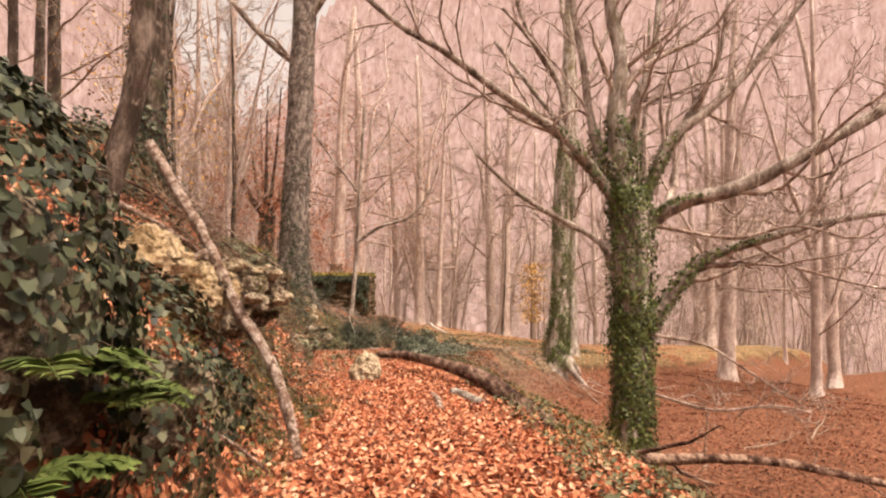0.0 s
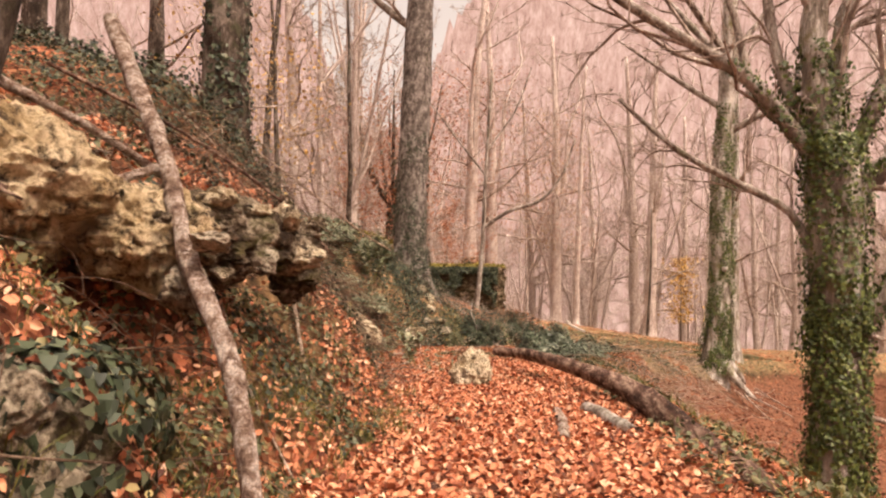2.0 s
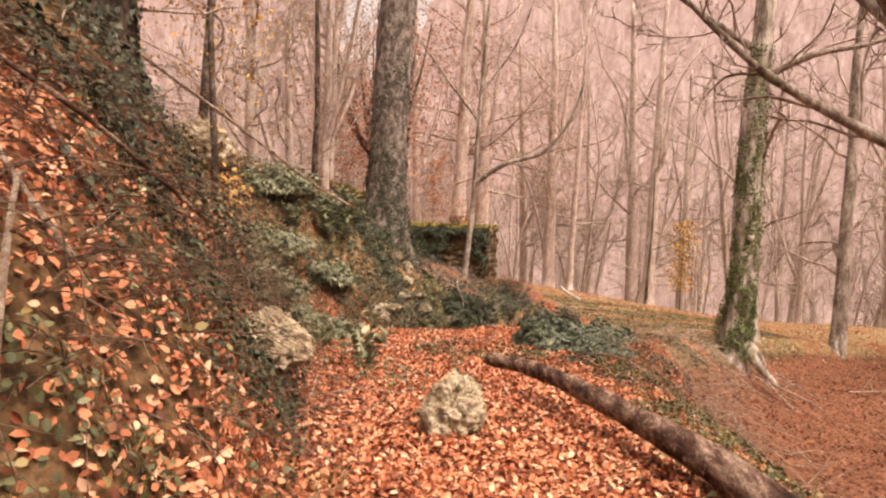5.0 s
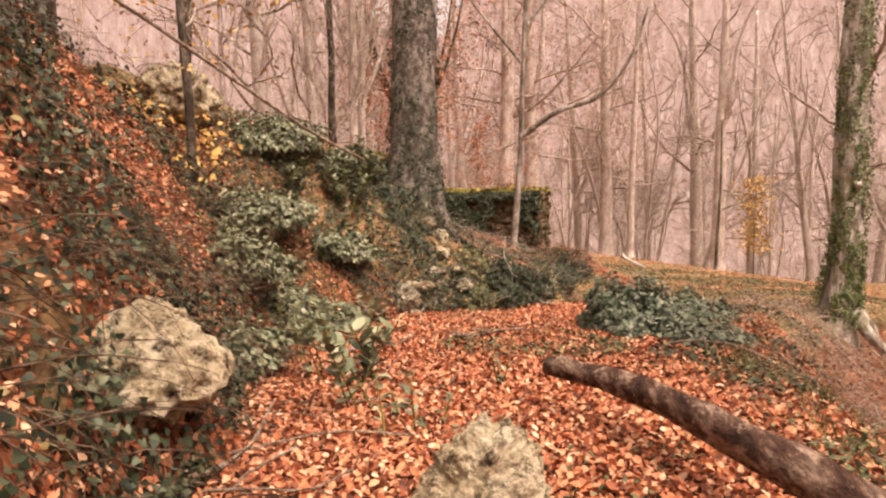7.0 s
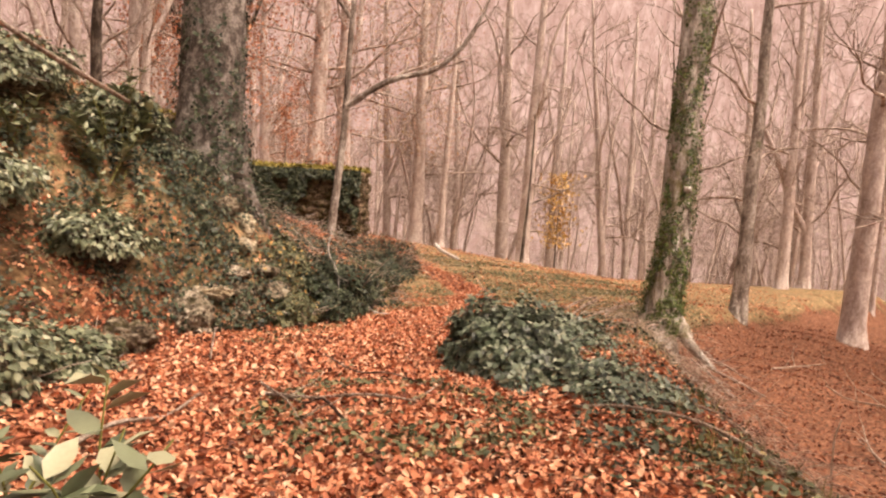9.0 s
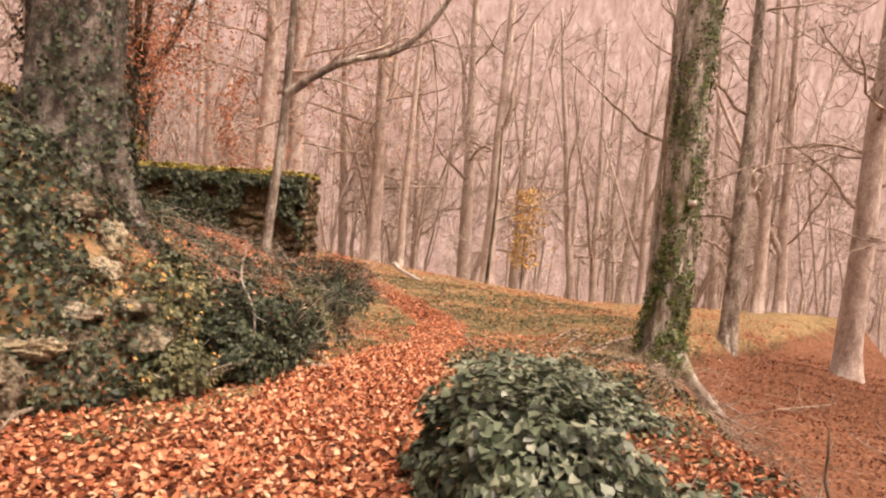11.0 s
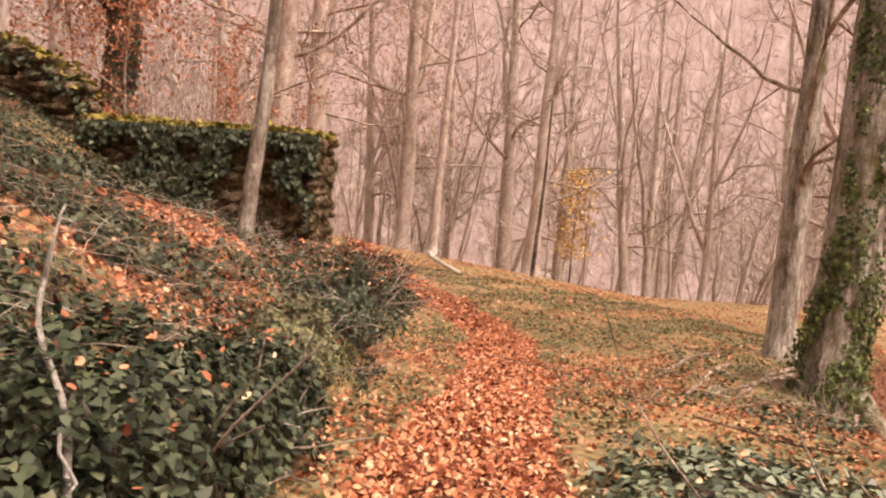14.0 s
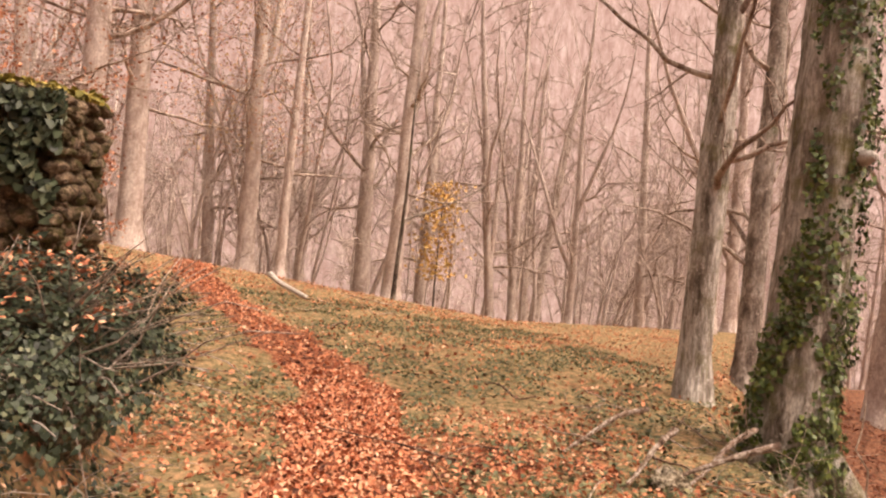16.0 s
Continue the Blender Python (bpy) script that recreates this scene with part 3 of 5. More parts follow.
# ---- trees ----
# the trees that one can tell apart: place, thickness, height, lean
TREES = [
    (-8.1, 53.0, 1.15, 24, (0.0, 0.0)), (-6.7, 54.8, 1.1, 25, (0.02, 0)), (-2.0, 58.0, 0.95, 24, (0.01, 0)), (-0.4, 55.0, 0.5, 20, (0.03, 0)),
    (5.0, 56.1, 0.9, 22, (0.0, 0)), (4.4, 63.0, 1.0, 25, (0.0, 0)), (8.6, 66.0, 0.75, 22, (0.01, 0)), (19.0, 72.0, 0.9, 22, (0.10, 0)), (17.8, 71.0, 0.7, 21, (-0.02, 0)),
    (15.8, 38.6, 0.95, 22, (0.0, 0)), (20.5, 53.0, 0.75, 22, (0, 0)), (22.5, 54.0, 0.7, 22, (0, 0)), (16.6, 31.0, 0.5, 18, (0.02, 0)), (18.5, 33.0, 0.6, 19, (0, 0)),
    (1.2, 70.0, 0.7, 22, (0, 0)), (-4.2, 64.0, 0.7, 22, (0, 0)), (11.5, 60.0, 0.55, 20, (0.02, 0)), (14.2, 64.0, 0.6, 21, (0, 0)), (24.5, 66.0, 0.8, 23, (0, 0)), (-12.5, 60, 0.8, 22, (0, 0)),
    (-14.5, 45, 0.5, 18, (0.03, 0)), (-18, 52, 0.6, 20, (0, 0)), (-20, 64, 0.6, 20, (0, 0)), (-16, 70, 0.7, 22, (0, 0)), (-24, 75, 0.7, 22, (0.02, 0)), (-19, 82, 0.6, 21, (0, 0)), (-27, 60, 0.6, 20, (0, 0)), (-30, 88, 0.8, 23, (0, 0)), (-9.5, 25, 0.4, 15, (0.02, 0)), (-11, 31, 0.35, 14, (0, 0)),
]


def tree_thing(parts, loc, turn, label, group="", name="beech_tree"):
    ob = empty(name, loc, label, "tree", group, turn)
    put("trunk", parts[0], ob)
    put("crown", parts[1], ob)
    return ob


FAR_KINDS = [beech_parts(40 + i, t, d, (lx, 0), f, nl, (7, 5), 2, BARK_HAZED, 8, up, 0.016, 0.34, k)
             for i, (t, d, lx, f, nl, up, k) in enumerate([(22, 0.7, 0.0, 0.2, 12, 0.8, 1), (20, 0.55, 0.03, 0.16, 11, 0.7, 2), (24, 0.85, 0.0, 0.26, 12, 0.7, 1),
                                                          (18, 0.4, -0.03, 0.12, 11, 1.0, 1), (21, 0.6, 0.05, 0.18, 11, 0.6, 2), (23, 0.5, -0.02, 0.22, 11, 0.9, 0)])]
FAR_SIZE = [(22, 0.7), (20, 0.55), (24, 0.85), (18, 0.4), (21, 0.6), (23, 0.5)]
rng = np.random.default_rng(11)
for i, (x, y, d, tall, lean) in enumerate(TREES):
    k = min(range(6), key=lambda q: abs(math.log(d / FAR_SIZE[q][1])) + 0.06 * ((q + i) % 6))
    ob = tree_thing(FAR_KINDS[k], (x, y, h(x, y)), rng.uniform(0, 360), "bare grey beech standing among fallen leaves", "beeches of the wood")
    s = d / FAR_SIZE[k][1]
    ob.scale = (s, s, tall / FAR_SIZE[k][0])
    ob.rotation_euler[1] = lean[0]
    if i == 0:
        foot_line = FAR_KINDS[k][2]
        put("ivy", ivy_sleeve("ivy", rng, foot_line, flare(FAR_SIZE[k][1] / 2, foot_line), 1500, 0.01, 0.16, 0.1, IVY, 0.05, 0.06), ob, "dark ivy round the foot")
    if i in (0, 1, 2, 3, 15):
        count = 1700
        at = np.stack([rng.normal(0.5, 1.6, count), rng.normal(0, 1.6, count), rng.uniform(6, 18, count)], -1)
        put("foliage", leaves_mesh("foliage", rng, at, rng.normal(0, 1, at.shape), 0.1, YELLOW if i == 2 else PINKLEAF), ob, "last orange leaves")


def clear_of(x, y):
    """Whether a place is away from the walk and the open glade."""
    if -9 < x < 15 and y < 52:
        return False
    if x > 0 and y < 45 and x < 26:
        return False
    return True


made = 0
while made < 42:
    if made < 28:
        x, y = rng.uniform(-30, 45), rng.uniform(58, 105)
    elif made < 36:
        x, y = rng.uniform(-34, -10), rng.uniform(8, 60)
    else:
        x, y = rng.uniform(18, 55), rng.uniform(10, 60)
    if not clear_of(x, y):
        continue
    k = int(rng.integers(6))
    ob = tree_thing(FAR_KINDS[k], (x, y, h(x, y)), rng.uniform(0, 360), "bare grey beech standing among fallen leaves", "beeches of the wood")
    s = rng.uniform(0.5, 0.95)
    ob.scale = (s, s, rng.uniform(0.85, 1.1))
    made += 1


def far_woods():
    """Thin poles and twigs beyond the trees, past counting."""
    g = np.random.default_rng(21)
    t = Tubes()
    for q in range(420):
        x, y = (g.uniform(-60, 85), g.uniform(66, 125)) if q < 300 else (g.uniform(-34, 48), g.uniform(58, 80))
        tall = g.uniform(7, 19)
        base = np.array([x, y, h(x, y) - 0.2])
        line = wander(g, base, (g.normal(0, 0.1), 0, 1), tall, 8, 0.1, 0.04)
        r = g.uniform(0.04, 0.17)
        t.add(line, np.linspace(r, r * 0.2, 9), 5, cap=False)
        for _ in range(int(g.integers(8, 15))):
            f = g.uniform(0.15, 0.98) * 8
            i = min(int(f), 7)
            p = line[i] + (line[i + 1] - line[i]) * (f - i)
            a = g.uniform(0, 6.28)
            kid = wander(g, p, (math.cos(a), math.sin(a), g.uniform(0.2, 1.6)), g.uniform(1.5, 5.5), 5, 0.22, 0.04)
            t.add(kid, np.linspace(r * 0.35, 0.012, 6), 3, cap=False)
            for _ in range(5):
                k0 = kid[int(g.integers(1, 6))]
                sub = wander(g, k0, kid[-1] - kid[0] + g.normal(0, 1.5, 3), g.uniform(0.8, 2.6), 2, 0.25)
                t.add(sub, np.linspace(0.025, 0.012, 3), 3, cap=False)
    put("far_woods", t.mesh("far_woods", BARK_HAZED), None, "far thicket of thin bare grey stems", "woods", "stuff")


far_woods()


def limb_part(parent, rng, pts, r0, r1, depth, density, mat, thin=0.006, sides=8):
    line = smooth_line(pts, 4)
    t = Tubes().add(line, np.linspace(r0, r1, len(line)) * (1 + rng.normal(0, 0.06, len(line))), sides, 0.04, rng)
    limb = put("limb", t.mesh("limb", mat), parent)
    tw = Tubes()
    fork(tw, rng, line, r0, 0, depth, density, thin=thin)
    if tw.count:
        put("spray", tw.mesh("spray", TWIG), limb, "fine bare twigs", "", "stuff")
    return line


def ivy_beech():
    """The old pollard with many limbs and an ivy-clad trunk, below the path."""
    rng = np.random.default_rng(5)
    x, y = 3.95, 14.9
    z = h(x, y)
    ob = empty("beech_tree", (x, y, z), "old many-limbed beech with ivy-covered trunk and bare spreading limbs", "tree")
    top = 2.6 - z
    line = np.array([(0, 0, -0.4), (0.0, 0, 0.3), (-0.02, 0, 1.2), (0.03, 0, 2.2), (0.0, 0, 3.2), (0.02, 0, 4.0), (0.0, 0, top), (-0.05, 0, top + 0.7)])
    rad = np.array([0.6, 0.45, 0.38, 0.36, 0.35, 0.36, 0.42, 0.28])
    ln2 = smooth_line(line, 3)
    r2 = np.interp(np.linspace(0, 7, len(ln2)), np.arange(8), rad)
    put("trunk", Tubes().add(ln2, r2, 16, 0.05, rng).mesh("trunk", BARK_MOSS), ob)
    put("ivy", ivy_sleeve("ivy", rng, ln2, r2, 12000, 0.16, 0.98, 0.06, IVY_BRIGHT, 0.12, 0.14), ob, "green ivy leaves")
    t = top
    specs = [
        ([(0.35, 0, t - 0.1), (1.05, -0.1, t + 0.38), (2.1, -0.2, t + 0.62), (3.3, -0.4, t + 1.2), (4.4, -0.5, t + 1.85), (5.5, -0.5, t + 2.5), (7.3, -0.5, t + 3.6)], 0.21, 0.09, BARK),
        ([(0.3, 0.1, t - 2.4), (0.85, 0, t - 1.6), (1.5, -0.1, t - 0.85), (2.6, -0.1, t - 0.45), (3.8, -0.2, t - 0.1), (5.5, -0.2, t + 0.2), (7.0, -0.2, t + 0.5)], 0.2, 0.04, BARK),
        ([(2.5, -0.1, t - 0.48), (3.2, -0.3, t - 0.95), (3.7, -0.3, t - 1.1), (4.6, -0.4, t - 1.35), (5.5, -0.5, t - 1.5)], 0.05, 0.02, TWIG),
        ([(-0.3, 0, t + 0.4), (-1.25, -0.1, t + 1.6), (-2.1, -0.2, t + 2.2), (-3.0, -0.3, t + 2.8), (-4.0, -0.4, t + 3.5), (-5.0, -0.4, t + 4.1), (-6.6, -0.5, t + 5.5)], 0.14, 0.05, BARK),
        ([(-1.25, -0.1, t + 1.6), (-1.55, 0, t + 3.0), (-2.1, 0.1, t + 3.9), (-2.7, 0.1, t + 4.6)], 0.08, 0.03, BARK),
        ([(-0.3, 0, t - 1.25), (-0.65, 0, t - 0.5), (-1.5, -0.1, t), (-2.3, -0.2, t + 0.45), (-2.9, -0.3, t + 0.95), (-3.3, -0.3, t + 1.35)], 0.085, 0.03, BARK),
        ([(-0.15, 0, t + 0.4), (-0.28, 0, t + 2.2), (-0.15, 0.1, t + 3.5), (-0.35, 0.2, t + 4.8), (-0.6, 0.2, t + 8)], 0.25, 0.1, BARK_MOSS),
        ([(0.25, 0, t + 0.3), (0.9, 0.1, t + 1.7), (1.75, 0.2, t + 2.4), (2.6, 0.3, t + 3.2), (3.4, 0.3, t + 4.2), (4.2, 0.4, t + 5.2)], 0.15, 0.05, BARK),
        ([(0.1, 0.1, t + 0.5), (0.2, 0.3, t + 2.4), (0.7, 0.6, t + 3.7), (1.0, 1.0, t + 5.5)], 0.15, 0.06, BARK_MOSS),
        ([(-0.25, 0, t + 0.4), (-0.75, 0.2, t + 2.0), (-0.9, 0.4, t + 3.5), (-1.1, 0.5, t + 4.7), (-1.3, 0.8, t + 6.5)], 0.12, 0.05, BARK),
        ([(0.3, 0.1, t + 0.4), (1.4, 0.4, t + 2.3), (2.2, 0.8, t + 3.6), (2.6, 1.0, t + 5.3)], 0.11, 0.04, BARK),
        ([(0.35, -0.1, t - 0.1), (2.0, -0.4, t - 0.4), (3.2, -0.6, t - 0.15), (4.4, -0.8, t - 0.4), (5.5, -0.9, t + 0.45)], 0.05, 0.02, TWIG),
        ([(-0.1, 0.3, t + 0.3), (-0.6, 1.2, t + 1.5), (-1.4, 2.4, t + 3.0), (-2.6, 3.4, t + 5)], 0.13, 0.05, BARK),
        ([(0.3, -0.2, t - 2.4), (1.4, -0.4, t - 2.6), (2.2, -0.5, t - 3.1), (3.2, -0.6, t - 3.75)], 0.04, 0.015, TWIG),
        ([(0.3, -0.2, t - 3.6), (1.5, -0.5, t - 3.9), (2.6, -0.6, t - 3.8), (3.4, -0.7, t - 3.9)], 0.045, 0.02, TWIG),
    ]
    for pts, r0, r1, bark in specs:
        limb_part(ob, rng, pts, r0 * 0.9, r1, 3, (10, 6, 3), bark, 0.009)
    for q, count in ((0, 260), (3, 420), (6, 800), (7, 380), (8, 420), (9, 380)):
        low = smooth_line(specs[q][0], 4)
        put("ivy", ivy_sleeve("ivy", rng, low, np.linspace(specs[q][1] * 0.95, specs[q][2], len(low)), count, 0.0, 0.24, 0.06, IVY_BRIGHT, 0.3, 0.07), ob, "green ivy leaves")
    low = smooth_line(specs[1][0], 4)
    put("ivy", ivy_sleeve("ivy", rng, low, np.linspace(0.24, 0.06, len(low)), 700, 0.0, 0.55, 0.07, IVY_BRIGHT, 0.3, 0.06), ob, "green ivy leaves")


ivy_beech()


def knot_tree():
    """The leaning mossy trunk with an ivy strip and a pale knot."""
    rng = np.random.default_rng(6)
    x, y = 5.0, 30.2
    z = h(x, y)
    ob = empty("beech_tree", (x, y, z), "mossy beech trunk with a strip of ivy and a pale knot", "tree")
    line = np.array([(-0.2, 0, -0.5), (-0.15, 0, 0.3), (-0.04, 0, 1.5), (0.06, 0, 3.0), (0.1, 0, 5.2), (0.2, 0, 8), (0.45, 0, 12), (0.6, 0, 20)])
    rad = np.array([0.72, 0.52, 0.44, 0.42, 0.4, 0.37, 0.3, 0.12])
    ln2 = smooth_line(line, 7)
    r2 = np.interp(np.linspace(0, 7, len(ln2)), np.arange(8), rad)
    put("trunk", Tubes().add(ln2, r2, 28, 0.035, rng, True, 0.09).mesh("trunk", BARK_MOSS), ob)
    put("ivy", ivy_sleeve("ivy", rng, ln2, r2, 7500, 0.1, 0.8, 0.06, IVY_BRIGHT, 0.36, 0.12, -1.3), ob, "green ivy leaves")
    for a, ln3, zz in ((2.6, 1.6, 0.1), (4.2, 1.9, 0.0), (5.3, 1.5, 0.05), (0.3, 1.2, 0.05)):
        root = smooth_line([(0.3 * math.cos(a), 0.3 * math.sin(a), 0.6), (0.8 * math.cos(a), 0.8 * math.sin(a), zz), (ln3 * math.cos(a + 0.2), ln3 * math.sin(a + 0.2), -0.6 if math.sin(a) < 0 else -0.3)], 4)
        put("root", Tubes().add(root, np.linspace(0.24, 0.06, len(root)), 8, 0.05, rng).mesh("root", BARK_MOSS), ob)
    knot = Tubes().add([(0.12, -0.2, 1.4 - z), (0.16, -0.5, 1.4 - z), (0.16, -0.62, 1.38 - z)], [0.11, 0.1, 0.05], 10, 0.08, rng)
    put("knot", knot.mesh("knot", KNOTWOOD), ob, "pale knot of healed wood")
    for pts, r0, r1 in [([(0.2, 0, 9), (1.8, -0.3, 9.8), (3.8, -0.5, 10.2), (6, -0.6, 11.6)], 0.14, 0.03), ([(0.3, 0.1, 10), (-1.6, 0.2, 11.4), (-3.6, 0.4, 13)], 0.14, 0.03),
                        ([(0.4, 0, 12), (2, 1, 14), (3, 2, 17)], 0.15, 0.04), ([(0.4, 0, 12), (-1.5, -1, 14.6), (-2.6, -1.6, 18)], 0.15, 0.04), ([(0.5, 0, 14), (0.4, 1.5, 17), (0.2, 2, 20)], 0.12, 0.04)]:
        limb_part(ob, rng, pts, r0, r1, 3, (6, 4, 3), BARK)
    # the slimmer stem that stands behind it
    x, y = 6.3, 33.9
    parts = beech_parts(71, 20, 0.58, (0.0, 0), 0.2, 15, (6, 4, 2), 3, BARK_MOSS, 12, 0.4, 0.008, 0.3)
    t3 = beech_parts(81, 20, 0.6, (0.03, 0), 0.17, 15, (7, 5, 3), 3, BARK, 12, 0.45, 0.008, 0.42)
    tree_thing(t3, (10.9, 38.3, h(10.9, 38.3)), 15, "grey beech with long pale side branches over the hollow")
    tree_thing(parts, (x, y, h(x, y)), 70, "slim mossy beech with dead side branches")


knot_tree()


def big_tree():
    """The thick grey trunk on the bank, its root running down over the stones."""
    rng = np.random.default_rng(7)
    x, y = -4.9, 22.75
    z = h(x, y)
    ob = empty("beech_tree", (x, y, z), "thick grey beech with scaly bark and spreading roots on the bank", "tree")
    line = np.array([(0.0, 0, -0.6), (0, 0, 0.2), (-0.02, 0, 1.2), (0.02, 0, 3), (0.12, 0, 6), (0.25, 0, 10), (0.3, 0, 15), (0.3, 0, 24)])
    rad = np.array([0.85, 0.62, 0.48, 0.44, 0.42, 0.39, 0.32, 0.12])
    ln2 = smooth_line(line, 5)
    r2 = np.interp(np.linspace(0, 7, len(ln2)), np.arange(8), rad)
    put("trunk", Tubes().add(ln2, r2, 20, 0.05, rng).mesh("trunk", BARK_SCALY), ob)
    put("ivy", ivy_sleeve("ivy", rng, ln2, r2, 3200, 0.04, 0.5, 0.05, IVY, 0.45, 0.07), ob, "dark ivy leaves")
    for pts, r0, r1 in [([(0.3, -0.1, 0.7), (0.65, -0.3, 0.0), (1.05, -0.4, -0.7), (1.5, -0.45, -1.35)], 0.19, 0.07), ([(0.2, -0.4, 0.4), (0.45, -0.9, -0.4), (0.6, -1.3, -0.9)], 0.24, 0.1),
                        ([(-0.2, -0.4, 0.4), (-0.5, -1.0, -0.1), (-0.6, -1.6, -0.5)], 0.22, 0.08), ([(-0.4, 0, 0.4), (-1.0, 0.1, 0.3), (-1.6, 0.2, 0.4)], 0.22, 0.08)]:
        rl = smooth_line(pts, 4)
        put("root", Tubes().add(rl, np.linspace(r0, r1, len(rl)), 10, 0.07, rng).mesh("root", BARK_SCALY), ob)
        put("ivy", ivy_sleeve("ivy", rng, rl, np.linspace(r0, r1, len(rl)), 450, 0.0, 1.0, 0.05, IVY, 0.35, 0.06), ob, "dark ivy leaves")
    for pts, r0, r1 in [([(0.2, 0, 7.5), (-1.5, 0.3, 9), (-3.5, 0.5, 11.5)], 0.14, 0.04), ([(0.25, 0, 9), (1.8, -0.4, 11), (3.4, -0.6, 13)], 0.14, 0.04), ([(0.3, 0, 12), (1.5, 1.5, 15), (2, 2.5, 18)], 0.15, 0.04),
                        ([(0.3, 0, 13), (-1.5, -1, 16), (-2.4, -1.5, 19)], 0.15, 0.04)]:
        limb_part(ob, rng, pts, r0, r1, 3, (6, 4, 3), BARK)


big_tree()


def bank_trees():
    rng = np.random.default_rng(8)
    # ivy-clad trunk high on the bank
    x, y = -5.75, 13.45
    ob = empty("beech_tree", (x, y, h(x, y)), "dark trunk with ivy on the leafy bank", "tree")
    line = smooth_line([(0, 0, -0.5), (0, 0, 0.4), (0.02, 0, 2), (0.05, 0, 5), (0.1, 0, 9), (0.2, 0, 18)], 4)
    r2 = np.interp(np.linspace(0, 5, len(line)), range(6), (0.6, 0.42, 0.36, 0.33, 0.28, 0.08))
    put("trunk", Tubes().add(line, r2, 14, 0.05, rng).mesh("trunk", BARK_DARK), ob)
    put("ivy", ivy_sleeve("ivy", rng, line, r2, 1500, 0.05, 0.6, 0.07, IVY, 0.5, 0.06), ob, "dark ivy leaves")
    for pts, r0, r1 in [([(0.1, 0, 7), (1.5, -0.2, 9), (3, -0.3, 10.5)], 0.1, 0.03), ([(0.1, 0, 8), (-1.5, 0.2, 10), (-3, 0.3, 12)], 0.1, 0.03), ([(0.15, 0, 10), (0.5, 1, 13), (0.8, 2, 16)], 0.1, 0.03)]:
        limb_part(ob, rng, pts, r0, r1, 3, (6, 4, 3), BARK_DARK)
    # dark leaning trunk over the ledge
    x, y = -2.8, 5.9
    ob = empty("beech_tree", (x, y, h(x, y)), "dark leaning trunk at the top of the ledge", "tree")
    line = smooth_line([(-0.12, 0, -0.5), (-0.05, 0, 0.1), (0.1, 0.05, 0.8), (0.24, 0.1, 1.5), (0.3, 0.1, 2.6), (0.4, 0, 9), (0.4, 0, 14)], 4)
    r2 = np.interp(np.linspace(0, 6, len(line)), range(7), (0.17, 0.12, 0.1, 0.095, 0.09, 0.07, 0.03))
    put("trunk", Tubes().add(line, r2, 12, 0.05, rng).mesh("trunk", BARK_DARK), ob)
    for pts, r0, r1 in [([(0.25, 0, 5), (1.0, 0.5, 7), (1.5, 1, 9)], 0.06, 0.02), ([(0.2, 0, 7), (-0.8, 0.6, 9), (-1.5, 1, 11)], 0.06, 0.02)]:
        limb_part(ob, rng, pts, r0, r1, 2, (6, 4), BARK_DARK)
    # small pollard with clinging leaves behind the wall
    x, y = -10.6, 40.9
    ob = empty("beech_tree", (x, y, h(x, y)), "low pollard beech with dark ivy foot and russet clinging leaves", "tree")
    line = smooth_line([(0, 0, -0.4), (0, 0, 1.0), (0.1, 0, 2.2), (0.1, 0, 3.2)], 4)
    r2 = np.linspace(0.5, 0.4, len(line))
    put("trunk", Tubes().add(line, r2, 12, 0.05, rng).mesh("trunk", BARK_DARK), ob)
    put("ivy", ivy_sleeve("ivy", rng, line, r2, 900, 0.0, 0.9, 0.1, IVY, 0.1, 0.08), ob, "dark ivy leaves")
    tips = []
    for i in range(8):
        a = i * 0.785 + rng.normal(0, 0.2)
        pts = [(0.2 * math.cos(a), 0.2 * math.sin(a), 3.0), (1.2 * math.cos(a), 1.2 * math.sin(a), 4.4), (2.2 * math.cos(a), 2.2 * math.sin(a), 7.0), (2.8 * math.cos(a), 2.8 * math.sin(a), 10)]
        tips.append(limb_part(ob, rng, pts, 0.16, 0.03, 2, (8, 5), BARK_DARK, 0.012))
    pts = np.concatenate(tips)
    at = np.repeat(pts, 70, 0) + rng.normal(0, 1.25, (len(pts) * 70, 3))
    put("foliage", leaves_mesh("foliage", rng, at, rng.normal(0, 1, at.shape), 0.12, PINKLEAF), ob, "russet clinging leaves")
    # thin pole in front of the wall
    x, y = -3.8, 28.3
    ob = empty("sapling", (x, y, h(x, y)), "slim pale leaning stem in front of the ruined wall", "tree")
    line = smooth_line([(0, 0, -0.4), (0.08, 0, 0.6), (0.22, 0.1, 2.4), (0.3, 0.2, 5), (0.5, 0.3, 9)], 4)
    put("trunk", Tubes().add(line, np.linspace(0.115, 0.05, len(line)), 9, 0.04, rng).mesh("trunk", BARK), ob)
    limb_part(ob, rng, [(0.25, 0.1, 3.0), (1.2, -0.1, 3.6), (2.4, -0.2, 4.0), (3.2, -0.2, 5.0), (3.6, -0.2, 6.2)], 0.09, 0.03, 3, (8, 4, 3), BARK)
    limb_part(ob, rng, [(0.3, 0.2, 5), (-0.8, 0.2, 6.4), (-2.0, 0.2, 8)], 0.05, 0.02, 2, (7, 4), BARK)
    limb_part(ob, rng, [(0.4, 0.2, 6), (1.4, 0.2, 7.4), (2.0, 0.2, 9)], 0.05, 0.02, 2, (7, 4), BARK)
    # thin dark stem and a yellow sapling in the glade
    x, y = 4.55, 53.5
    ob = empty("sapling", (x, y, h(x, y)), "thin dark upright stem in the glade", "tree")
    line = smooth_line([(0, 0, -0.3), (0.1, 0, 2), (0.25, 0, 5), (0.3, 0, 9)], 4)
